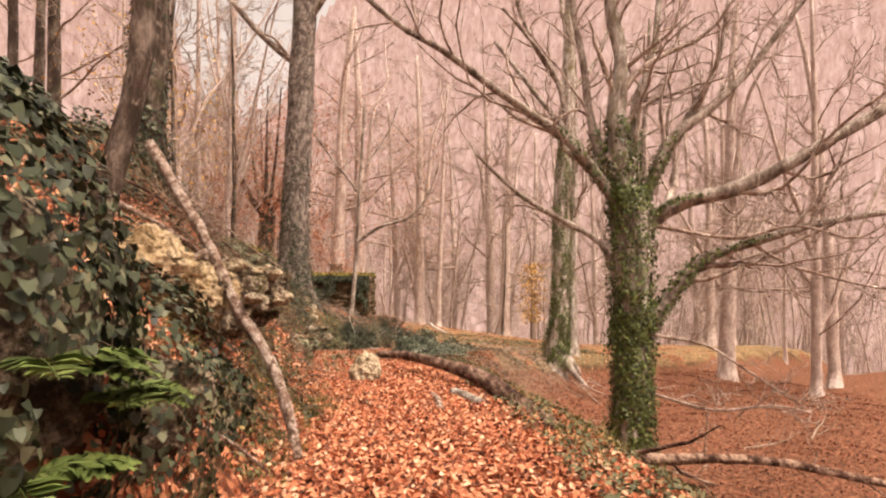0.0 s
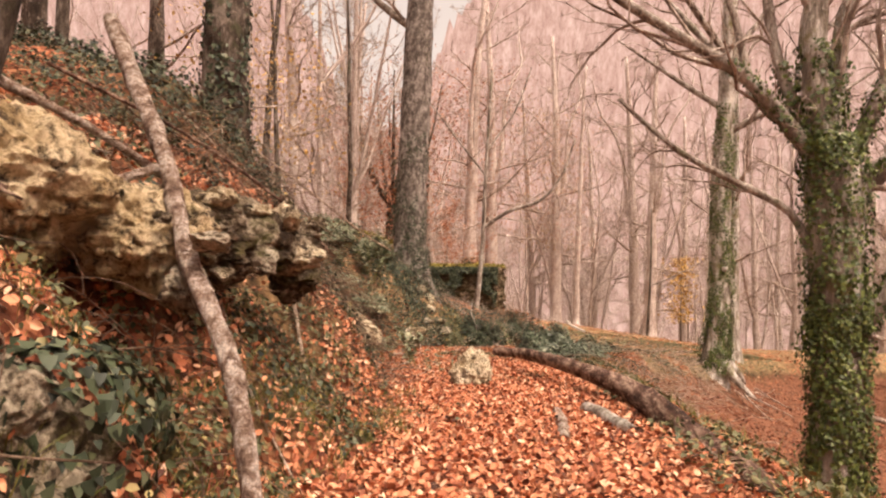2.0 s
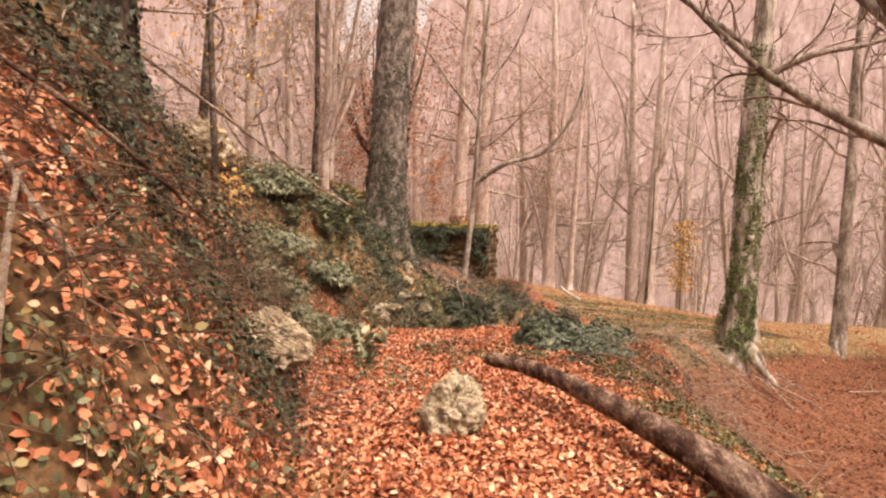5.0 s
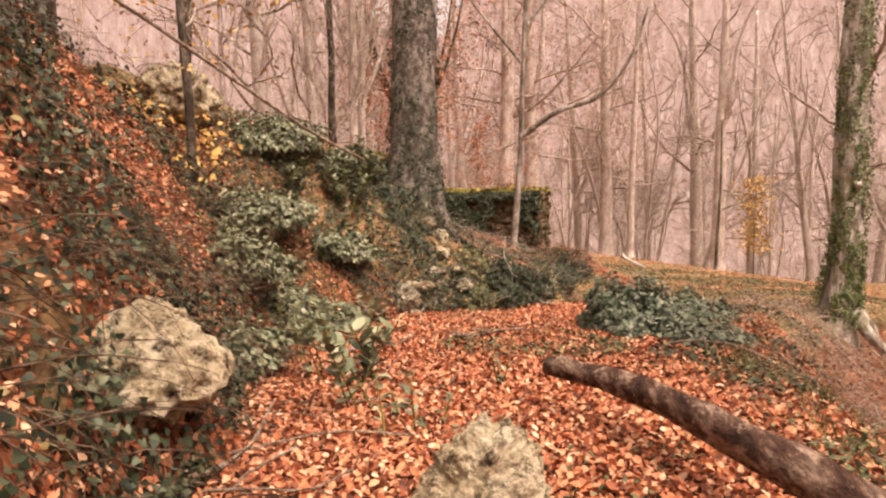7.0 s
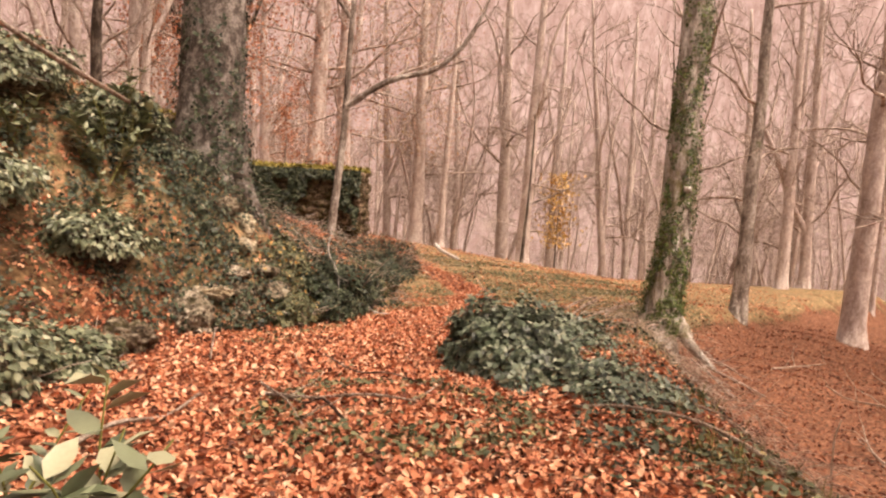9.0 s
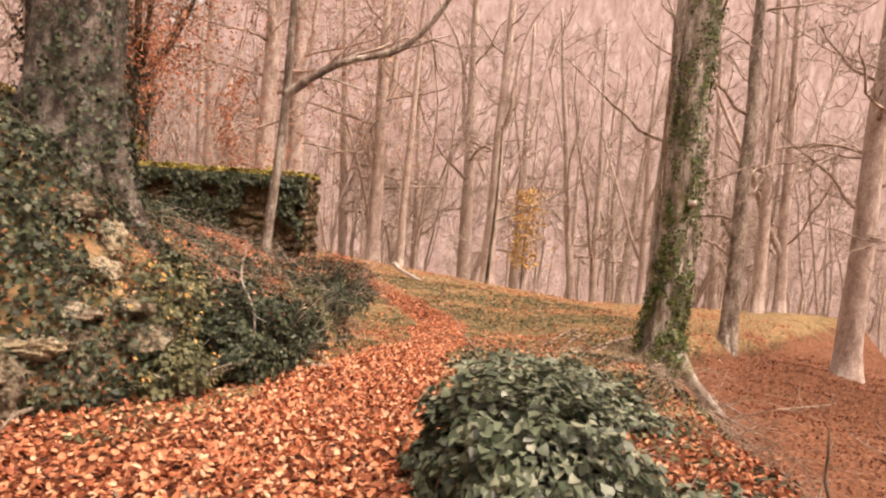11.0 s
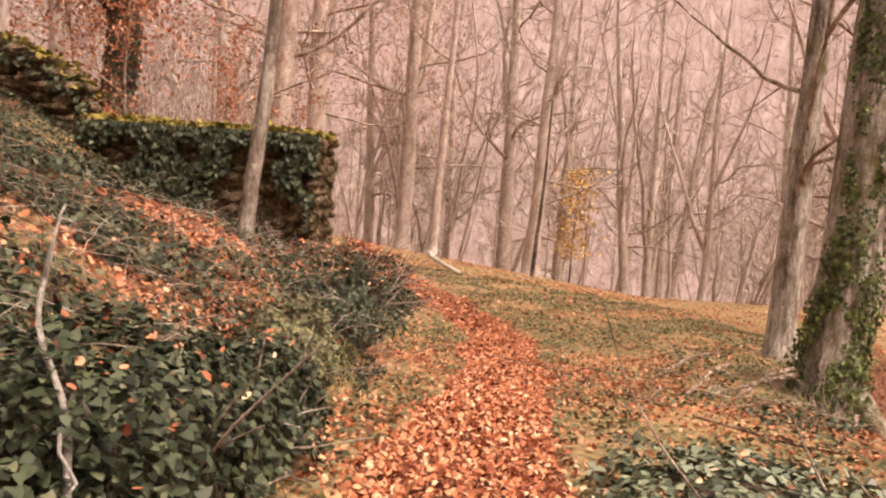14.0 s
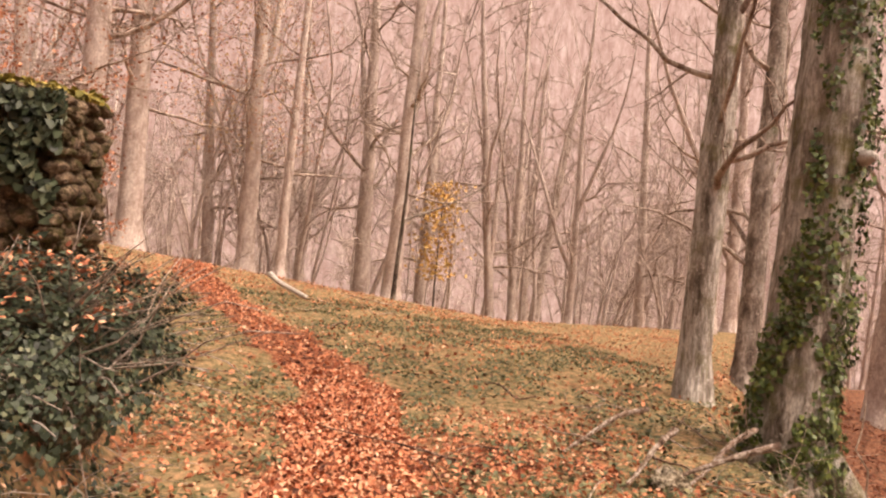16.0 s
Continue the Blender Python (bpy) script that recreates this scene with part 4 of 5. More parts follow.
    put("trunk", Tubes().add(line, np.linspace(0.13, 0.04, len(line)), 7).mesh("trunk", BARK_DARK), ob)
    limb_part(ob, rng, [(0.2, 0, 3.6), (2, -0.4, 4.4), (4, -0.6, 5.6), (6, -0.6, 7)], 0.06, 0.02, 2, (7, 4), BARK)
    x, y = 7.2, 56.5
    ob = empty("sapling", (x, y, h(x, y)), "small sapling with yellow autumn leaves", "tree")
    line = smooth_line([(0, 0, -0.3), (0, 0, 2), (0.1, 0, 6.5)], 4)
    put("trunk", Tubes().add(line, np.linspace(0.06, 0.02, len(line)), 6).mesh("trunk", BARK_DARK), ob)
    at = np.stack([rng.normal(0, 0.55, 750), rng.normal(0, 0.5, 750), rng.uniform(1.6, 6.5, 750)], -1)
    put("foliage", leaves_mesh("foliage", rng, at, rng.normal(0, 1, at.shape), 0.2, YELLOW), ob, "yellow leaves")


bank_trees()


def russet_saplings():
    """Young beeches behind the wall that keep their russet leaves."""
    for i, (x, y, tall) in enumerate([(-9.0, 37.5, 4.5), (-7.4, 40.5, 5), (-5.8, 43.0, 4.5), (-12.5, 38.5, 5), (-8.2, 46, 6), (-5.0, 36.6, 2.5), (-13.5, 44, 6)]):
        rng = np.random.default_rng(900 + i)
        ob = empty("sapling", (x, y, h(x, y)), "young beech with russet leaves still on its twigs", "tree", "russet saplings")
        line = wander(rng, (0, 0, -0.2), (0, 0, 1), tall, 8, 0.06)
        put("trunk", Tubes().add(line, np.linspace(0.05, 0.012, 9), 6).mesh("trunk", BARK), ob)
        t = Tubes()
        fork(t, rng, line, 0.05, 0, 2, (12, 5), 1.2, 0.006)
        put("crown", t.mesh("crown", TWIG), ob)
        pts = np.concatenate(t.co)
        pts = pts[rng.integers(0, len(pts), 1100)]
        put("foliage", leaves_mesh("foliage", rng, pts + rng.normal(0, 0.12, pts.shape), rng.normal(0, 1, pts.shape), 0.085, PINKLEAF), ob, "russet clinging leaves")


russet_saplings()


def bank_stems():
    """Slim dark trees on the slope above the bank, some with yellow leaves."""
    for i, (x, y, d, tall) in enumerate([(-8.0, 10.5, 0.3, 13), (-9.2, 13.2, 0.35, 14), (-7.6, 16.4, 0.25, 11), (-10.2, 18.2, 0.4, 14), (-8.4, 20.2, 0.22, 10), (-11.2, 15.2, 0.4, 15), (-6.9, 11.2, 0.18, 9), (-7.0, 18.4, 0.16, 8), (-6.6, 8.6, 0.25, 12), (-5.6, 6.8, 0.18, 10), (-12.5, 21, 0.4, 14), (-7.4, 24.5, 0.2, 10)]):
        parts = beech_parts(820 + i, tall, d, (0.02 * (-1) ** i, 0), 0.2, 9, (5, 4, 2), 3, BARK_DARK, 8, 0.9, 0.007)
        ob = tree_thing(parts, (x, y, h(x, y)), 40.0 * i, "slim dark tree on the slope above the bank", "slim trees above the bank")
        if i in (2, 4, 7):
            rng = np.random.default_rng(840 + i)
            at = np.stack([rng.normal(0, 0.8, 420), rng.normal(0, 0.8, 420), rng.uniform(1.5, 5, 420)], -1)
            put("foliage", leaves_mesh("foliage", rng, at, rng.normal(0, 1, at.shape), 0.08, YELLOW), ob, "thin yellow leaves")


bank_stems()


# ---- stones, wall, logs ----
def rock_mesh(name, seed, size, mat, detail=3, jag=0.35):
    rng = np.random.default_rng(seed)
    bm = bmesh.new()
    bmesh.ops.create_icosphere(bm, subdivisions=detail, radius=1)
    off = Vector(rng.uniform(-50, 50, 3))
    planes = [(Vector(unit(rng.normal(0, 1, 3))), rng.uniform(0.55, 0.9)) for _ in range(9)]
    for v in bm.verts:
        p = v.co.copy()
        for nrm, d in planes:
            over = p.dot(nrm) - d
            if over > 0:
                p -= nrm * over * 0.8
        crack = 0.0
        if detail > 2:
            for f, w in ((1.5, 0.16), (3.2, 0.09)):
                near = noise.voronoi(v.co * f + off)[0]
                crack -= w * (1 - min(1.0, (near[1] - near[0]) * 3.5))
        p += v.co * (crack * jag / 0.35 + noise.noise(v.co * 1.3 + off) * jag * 0.7 + noise.noise(v.co * 3.7 + off) * jag * 0.3 + noise.noise(v.co * 9 + off) * jag * 0.22 + noise.noise(v.co * 19 + off) * jag * 0.12)
        v.co = Vector((p.x * size[0], p.y * size[1], p.z * size[2]))
    me = bpy.data.meshes.new(name)
    bm.to_mesh(me)
    bm.free()
    me.materials.append(mat)
    return me


def rock(loc, size, seed, mat, label, turn=0.0, tip=(0, 0), name="rock", detail=4, jag=0.35, group=""):
    ob = put(name, rock_mesh(name, seed, size, mat, detail, jag), None, label, "rock", "", group)
    ob.matrix_world = pose(*loc, tip[0], tip[1], turn)
    return ob


rock((-1.33, 12.1, -0.24), (0.29, 0.28, 0.32), 26, ROCK_PALE, "rough pale stone standing among leaves on the path", 20, (0, 12), "rock", 5, 0.3)
rock((-3.05, 12.3, 0.2), (0.42, 0.4, 0.33), 2, ROCK_PALE, "big cream limestone block at the foot of the bank", -15, (0, 15), "rock", 4, 0.24)
for x, y, z, size, seed, mat, label, turn in [
        (-2.12, 6.95, 1.24, (0.46, 0.52, 0.33), 4, ROCK_DARK, "overhanging mossy brown limestone of the ledge", 8),
        (-1.98, 7.5, 1.2, (0.36, 0.36, 0.26), 5, ROCK_DARK, "mossy nose of the overhanging ledge", -20),
        (-2.1, 6.35, 1.2, (0.36, 0.38, 0.32), 41, ROCK_OCHRE, "ochre and moss stained rock of the ledge", 40),
        (-2.45, 5.8, 1.35, (0.5, 0.48, 0.42), 7, ROCK_OCHRE, "ochre rock face under the bleached branch", 0),
        (-1.78, 7.28, 1.38, (0.13, 0.13, 0.11), 6, ROCK_PALE, "pale knobbly stone on the lip of the ledge", 30),
        (-1.7, 7.42, 1.14, (0.13, 0.17, 0.1), 42, ROCK_PALE, "pale lichened stone jutting from the ledge", 70),
        (-1.8, 6.98, 1.1, (0.12, 0.13, 0.1), 43, ROCK, "grey knobbly stone jutting from the ledge", 10),
        (-1.92, 6.75, 1.46, (0.12, 0.14, 0.07), 44, ROCK_PALE, "flat pale stone on top of the ledge", -30),
        (-1.8, 6.2, 0.95, (0.14, 0.18, 0.14), 45, ROCK, "rough grey stone beneath the ochre rock", 25),
        (-2.0, 7.95, 1.0, (0.2, 0.26, 0.2), 46, ROCK_DARK, "dark mossy stone at the end of the ledge", 55),
        (-1.72, 5.05, 0.62, (0.2, 0.22, 0.17), 47, ROCK, "pale grey stone among ivy at the bank foot", 15)]:
    rock((x, y, z), size, seed, mat, label, turn, (0, 0), "rock", 5 if size[0] > 0.3 else 4, 0.27)
rock((-1.8, 4.1, 0.55), (0.5, 0.9, 0.75), 8, ROCK_DARK, "dark mossy boulder draped in ivy", 10)
rock((-1.9, 2.9, 0.95), (0.55, 0.8, 1.0), 9, ROCK_DARK, "dark rock face hung with ivy beside the path", -5)
rock((-1.8, 5.3, 0.35), (0.36, 0.5, 0.36), 10, ROCK_DARK, "dark mossy rock in the foot of the bank", 25)
rock((-7.8, 19.1, h(-7.8, 19.1) + 0.3), (0.72, 0.62, 0.58), 11, ROCK_PALE, "rough outcrop with yellow leaves high on the bank", 15)
rock((-4.0, 20.75, -0.5), (0.35, 0.45, 0.3), 14, ROCK, "layered pinkish stone in the foot of the bank", 20)
rock((-4.2, 21.0, -0.02), (0.34, 0.35, 0.2), 15, ROCK, "pinkish grey stone of the old bank wall", -20)
rock((-3.55, 21.6, -0.65), (0.35, 0.5, 0.35), 16, ROCK_DARK, "yellow-mossed rock under the bramble", 0)
rock((-4.1, 21.75, 0.4), (0.16, 0.4, 0.13), 17, ROCK_PALE, "white slab between the beech roots", 30, (20, 10))
rock((-4.5, 18.9, -0.6), (0.3, 0.35, 0.25), 18, ROCK_DARK, "mossy stone at the foot of the bank", 65)
rock((-4.25, 20.0, -0.6), (0.3, 0.3, 0.3), 19, ROCK, "grey stone at the foot of the bank", 5)
rock((2.6, 29.0, h(2.6, 29.0) + 0.05), (0.2, 0.2, 0.15), 20, ROCK, "small grey stone on the edge of the glade", 5)


def ruined_wall():
    """Dry-stone ruin behind the pole: a solid heart, courses of stones, ivy and a mossy cap."""
    rng = np.random.default_rng(31)
    ob = empty("stone_wall", (-3.5, 32.6, -0.35), "ruined dry-stone wall hung with dark ivy and capped with moss", "wall", "", -8)
    length, thick, tall = 4.5, 1.2, 1.8
    bm = bmesh.new()
    bmesh.ops.create_cube(bm, size=1, matrix=Matrix.Translation((-length / 2 - 0.06, thick / 2 + 0.02, tall / 2 - 0.3)) @ Matrix.Diagonal((length - 0.12, thick - 0.08, tall + 0.4, 1)))
    me = bpy.data.meshes.new("core")
    bm.to_mesh(me)
    bm.free()
    me.materials.append(WALLSTONE)
    put("core", me, ob)
    kinds = [rock_mesh("stone", 100 + i, (0.6, 0.42, 0.58), WALLSTONE, 2, 0.22) for i in range(6)]
    z = -0.35
    while z < tall - 0.05:
        hgt = rng.uniform(0.12, 0.24)
        for face in ("front", "end"):
            span = length if face == "front" else thick
            x = 0.0
            while x < span - 0.05:
                w = rng.uniform(0.14, 0.4)
                s = put("stone", kinds[int(rng.integers(6))], ob)
                s.scale = (w * 1.2, 0.3, hgt * rng.uniform(0.9, 1.2))
                if face == "front":
                    s.location = (-x - w / 2, 0.06 + rng.uniform(-0.07, 0.07), z + hgt / 2 + rng.uniform(-0.07, 0.07))
                else:
                    s.location = (-0.08 + rng.uniform(-0.05, 0.05), x + w / 2, z + hgt / 2 + rng.uniform(-0.07, 0.07))
                    s.rotation_euler = (0, 0, math.pi / 2)
                s.rotation_euler.x = rng.uniform(-0.35, 0.35)
                s.rotation_euler.y = rng.uniform(-0.35, 0.35)
                x += w
        z += hgt
    N = 5600
    x = -rng.beta(1.0, 1.0, N) * length
    zz = tall * (1 - np.abs(rng.normal(0, 0.42, N)))
    keep = (zz > -0.2) & (lumps(x * 1.3, zz * 0.9, 1.6, 4.0) > 0.02 - 0.5 * (zz > tall - 0.25))
    x, zz = x[keep], zz[keep]
    at = np.stack([x, -0.12 - rng.uniform(0, 0.16, len(x)), zz], -1)
    put("ivy", leaves_mesh("ivy", rng, at, np.tile([0, -1, 0.3], (len(x), 1)), 0.1, IVY, IVYLEAF, 0.35, np.tile([0, -0.1, -1.0], (len(x), 1)) + rng.normal(0, 0.3, (len(x), 3))), ob, "dark ivy hanging over the stones")
    N = 2600
    at = np.stack([-rng.uniform(-0.05, length, N), rng.uniform(-0.16, thick, N), tall + rng.uniform(0, 0.1, N)], -1)
    at = at[lumps(at[:, 0], at[:, 1], 2.3, 1.5) > -0.55]
    N = len(at)
    put("moss_cap", leaves_mesh("moss_cap", rng, at, np.tile([0, -0.3, 1.0], (N, 1)), 0.11, YELLOW_GRASS, LEAF, 0.7), ob, "olive moss and grass cap")
    # the low old wall that runs up the slope behind it
    ob = empty("stone_wall", (-8.1, 34.0, h(-8.1, 34.0)), "old ivy-grown field wall climbing the slope", "wall", "", 0)
    line = np.array([(-k * 0.9, k * 0.25, h(-8.1 - k * 0.9, 34.0 + k * 0.25) - h(-8.1, 34.0) + 0.5) for k in range(9)])
    for k in range(8):
        for row in range(5):
            for q in (0.25, 0.75):
                s = put("stone", kinds[int(rng.integers(6))], ob)
                p = line[k] + (line[k + 1] - line[k]) * (q + rng.uniform(-0.12, 0.12))
                s.location = (p[0], p[1] - 0.1 + rng.uniform(-0.06, 0.06), p[2] - 0.5 + row * 0.24)
                s.scale = (rng.uniform(0.45, 0.62), rng.uniform(0.5, 0.7), rng.uniform(0.24, 0.34))
                s.rotation_euler = (0, 0, rng.uniform(-0.3, 0.3))
    N = 2600
    f = rng.uniform(0, 7.99, N)
    i = f.astype(int)
    p = line[i] + (line[i + 1] - line[i]) * (f - i)[:, None]
    a = rng.uniform(0.2, 3.6, N)
    o = np.stack([np.zeros(N), -np.cos(a), np.sin(a)], -1)
    o2 = o * np.array([1, 0.45, 0.62])
    put("ivy", leaves_mesh("ivy", rng, p + o2 * rng.uniform(0.8, 1.05, N)[:, None], o, 0.1, IVY, IVYLEAF, 0.4), ob, "dark ivy")
    top = rng.uniform(0, 7.99, 1500)
    i = top.astype(int)
    p = line[i] + (line[i + 1] - line[i]) * (top - i)[:, None] + np.stack([rng.normal(0, 0.05, 1500), rng.normal(0.1, 0.25, 1500), rng.uniform(0.5, 0.68, 1500)], -1)
    put("grass_cap", leaves_mesh("grass_cap", rng, p, np.tile([0, 0, 1.0], (1500, 1)), 0.13, YELLOW_GRASS, LEAF, 0.6), ob, "yellow-green grass along the top")


ruined_wall()


def wood(name, pts, r0, r1, mat, label, seed, sides=10, twigs=0, category="branch", rough=0.07):
    rng = np.random.default_rng(seed)
    base = Vector(pts[0])
    line = smooth_line(np.array(pts, float) - np.array(pts[0], float), 5)
    ob = put(name, Tubes().add(line, np.linspace(r0, r1, len(line)) * (1 + rng.normal(0, 0.05, len(line))), sides, rough, rng).mesh(name, mat), None, label, category)
    ob.location = base
    if twigs:
        t = Tubes()
        fork(t, rng, line, r0, 0, 1, (twigs,), thin=0.008)
        put("spray", t.mesh("spray", mat), ob, "short dead twigs", "", "stuff")
    return ob


wood("fallen_log", [(1.18, 7.0, -0.34), (1.05, 8.2, -0.27), (0.92, 9.3, -0.24), (0.55, 10.9, -0.16), (-0.02, 12.2, -0.13), (-0.68, 13.5, -0.13), (-1.3, 14.25, -0.17)], 0.17, 0.065, LOGBARK, "dark rotten fallen log lying along the path edge", 51, 14, 0, "log")
wood("dead_branch", [(1.3, 7.2, -0.32), (2.0, 7.25, -0.42), (3.2, 7.3, -0.45), (4.6, 7.5, -0.75)], 0.07, 0.035, LOGBARK, "dark bare branch reaching out over the hollow", 52, 8, 4)
wood("fallen_log", [(0.5, 8.9, -0.22), (0.32, 9.6, -0.24), (0.12, 10.3, -0.28)], 0.075, 0.065, BARK_MOSS, "short mossy piece of log in the leaves", 53, 10, 0, "log")
wood("bleached_branch", [(-1.1, 5.62, 0.0), (-1.34, 5.86, 0.6), (-1.74, 6.12, 1.12), (-2.06, 6.43, 1.6), (-2.48, 6.72, 2.15), (-2.87, 7.0, 2.65)], 0.04, 0.05, STICK, "pale barkless branch propped against the bank", 54, 12, rough=0.12)
stub = Tubes().add([(-0.96, 0.81, 1.6), (-1.1, 0.62, 1.5), (-1.26, 0.5, 1.28)], [0.03, 0.025, 0.014], 7)
put("broken_stub", stub.mesh("broken_stub", STICK), bpy.data.objects["bleached_branch"], "snapped side branch")
wood("bleached_branch", [(-2.85, 5.85, 2.05), (-2.51, 6.24, 1.84), (-2.3, 6.7, 1.61), (-2.2, 7.08, 1.42)], 0.026, 0.02, STICK, "thin pale dead branch across the ledge", 55, 8)
wood("dead_branch", [(-4.6, 8.4, 2.9), (-3.6, 9.0, 2.35), (-3.0, 9.8, 1.8), (-2.7, 10.6, 1.25)], 0.02, 0.014, LOGBARK, "long dark dead branch lying down the bank", 56, 7, 3)
wood("dead_branch", [(-5.6, 13.2, 3.4), (-4.9, 15.0, 2.6), (-4.4, 16.8, 1.9), (-4.2, 18.2, 1.6)], 0.022, 0.018, DEADWOOD, "long thin dead branch leaning down the bank", 57, 7)
wood("dead_branch", [(-0.9, 46.6, h(-0.9, 46.6) + 0.5), (-0.6, 46.2, h(-0.6, 46.2) + 0.3), (0.2, 44.6, h(0.2, 44.6) + 0.08)], 0.11, 0.07, KNOTWOOD, "bleached white branch lying in the glade", 58, 8)
wood("dead_branch", [(-2.98, 22.3, -0.1), (-2.8, 22.3, -0.4), (-2.6, 22.5, -0.6), (-2.3, 22.7, -0.95)], 0.013, 0.008, KNOTWOOD, "thin bleached twig lying over the bramble", 59, 6, 3)
wood("dead_branch", [(-2.75, 22.0, -0.95), (-2.8, 22.05, -0.5), (-2.84, 22.1, -0.25), (-2.98, 22.2, 0.0), (-3.0, 22.3, 0.22)], 0.013, 0.008, KNOTWOOD, "thin pale stick standing in the bramble", 60, 6, 2)


# ---- bushes and ivy ----
def mound(name, loc, size, seed, count, leaf, mat, label, shape=IVYLEAF, stems=30, turn=0.0, caught=0):
    """A low shrub or ivy heap: an uneven hump of leaves with stems in it."""
    rng = np.random.default_rng(seed)
    ob = empty(name, loc, label, "bush", "", turn)
    a, b2 = rng.uniform(0, 2 * math.pi, count), np.arccos(rng.uniform(-0.15, 1, count))
    d = np.stack([np.sin(b2) * np.cos(a), np.sin(b2) * np.sin(a), np.cos(b2)], -1)
    r = 1 + 0.22 * lumps(a * 2.0, b2 * 3, 1.0, seed) + 0.12 * lumps(a * 5.0, b2 * 7, 1.0, seed + 2) - np.abs(rng.normal(0, 0.12, count))
    at = d * r[:, None] * np.array(size)
    nrm = unit(d / np.array(size))
    down = np.stack([d[:, 0], d[:, 1], -0.6 * np.ones(count)], -1) + rng.normal(0, 0.5, (count, 3))
    put("foliage", leaves_mesh("foliage", rng, at, nrm + np.array([0, 0, 0.4]), leaf, mat, shape, 0.5, down), ob)
    t = Tubes()
    for _ in range(stems):
        a = rng.uniform(0, 6.28)
        p = np.array([rng.uniform(-0.5, 0.5) * size[0], rng.uniform(-0.5, 0.5) * size[1], -0.1])
        line = wander(rng, p, (math.cos(a) * size[0], math.sin(a) * size[1], size[2] * rng.uniform(0.6, 1.6)), max(size) * rng.uniform(0.6, 1.1), 5, 0.2, -0.05)
        t.add(line, np.linspace(0.012, 0.004, 6), 3, cap=False)
    put("stem_tangle", t.mesh("stem_tangle", TWIG), ob, "dry trailing stems", "", "stuff")
    if caught:
        top = at[(b2 < 1.0) & (r > 0.85)]
        top = top[rng.integers(0, len(top), caught)] + rng.normal(0, 0.02, (caught, 3)) + np.array([0, 0, 0.02])
        put("fallen_leaves", leaves_mesh("fallen_leaves", rng, top, np.tile([0, 0, 1.0], (caught, 1)), 0.05, LITTER, LEAF, 0.5), ob, "orange leaves caught on top", "", "stuff")
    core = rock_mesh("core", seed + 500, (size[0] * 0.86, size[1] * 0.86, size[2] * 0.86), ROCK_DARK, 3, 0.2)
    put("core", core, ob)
    return ob


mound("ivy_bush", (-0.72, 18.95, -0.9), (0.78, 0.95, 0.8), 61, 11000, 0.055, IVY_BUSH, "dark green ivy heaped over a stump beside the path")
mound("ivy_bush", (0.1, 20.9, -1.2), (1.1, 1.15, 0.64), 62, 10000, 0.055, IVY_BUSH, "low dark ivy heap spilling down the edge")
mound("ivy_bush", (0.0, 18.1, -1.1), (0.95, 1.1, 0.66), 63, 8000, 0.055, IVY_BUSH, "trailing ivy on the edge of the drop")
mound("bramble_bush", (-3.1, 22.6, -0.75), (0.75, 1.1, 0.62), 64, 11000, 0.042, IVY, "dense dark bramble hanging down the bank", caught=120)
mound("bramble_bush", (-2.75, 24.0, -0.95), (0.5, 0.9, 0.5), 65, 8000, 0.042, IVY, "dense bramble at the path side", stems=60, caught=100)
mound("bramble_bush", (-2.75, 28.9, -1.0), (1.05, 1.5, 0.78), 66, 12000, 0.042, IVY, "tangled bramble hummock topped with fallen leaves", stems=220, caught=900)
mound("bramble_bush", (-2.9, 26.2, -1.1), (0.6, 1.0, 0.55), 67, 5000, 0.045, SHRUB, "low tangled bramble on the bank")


def creeping(name, seed, region, count, size, mat, label, shape=IVYLEAF, lift=0.06, dense=-0.1, freq=1.3, kind="stuff", test=None, tilt=0.4):
    rng = np.random.default_rng(seed)
    x, y = rng.uniform(region[0], region[1], count), rng.uniform(region[2], region[3], count)
    keep = lumps(x, y, freq, seed * 0.37) > dense
    if test is not None:
        keep &= test(x, y)
    x, y = x[keep], y[keep]
    nr = ground_normal(x, y)
    at = np.stack([x, y, height(x, y)], -1) + nr * rng.uniform(0.01, lift, len(x))[:, None]
    down = np.stack([nr[:, 0], nr[:, 1], -0.4 * np.ones(len(x))], -1) + rng.normal(0, 0.8, (len(x), 3))
    return put(name, leaves_mesh(name, rng, at, nr, size, mat, shape, tilt, down), None, label, "plants", kind)


def on_bank(x, y):
    return x < np.interp(y, FOOT_Y, FOOT_X) + 0.1


creeping("ivy_cover", 71, (-4.6, -1.2, 1.6, 12.0), 15000, 0.042, IVY, "ivy creeping over the bank", dense=0.32, lift=0.14, test=on_bank)
creeping("ivy_cover", 72, (-8.0, -2.2, 9.0, 21.5), 44000, 0.042, IVY, "ivy and bramble creeping over the bank", dense=0.12, lift=0.2, test=on_bank)
creeping("ivy_cover", 73, (-6.0, -2.0, 20.5, 32.0), 34000, 0.044, IVY, "ivy creeping over the bank", dense=-0.05, lift=0.14, test=on_bank)
creeping("ivy_cover", 74, (-0.6, 3.2, 15.0, 30.0), 14000, 0.05, IVY, "ivy creeping along the edge of the drop", dense=0.15, lift=0.1, test=lambda x, y: np.abs(x - np.interp(y, EDGE_Y, EDGE_X)) < 0.9)
creeping("ground_plants", 75, (-3.5, 9.0, 19.5, 46.0), 64000, 0.05, SHRUB, "low green plants among fallen leaves in the glade", lift=0.07, dense=-0.25, freq=1.0, test=lambda x, y: (trail_part(x, y) < 0.35) & (hollow_part(x, y) < 0.5) & ~on_bank(x, y))


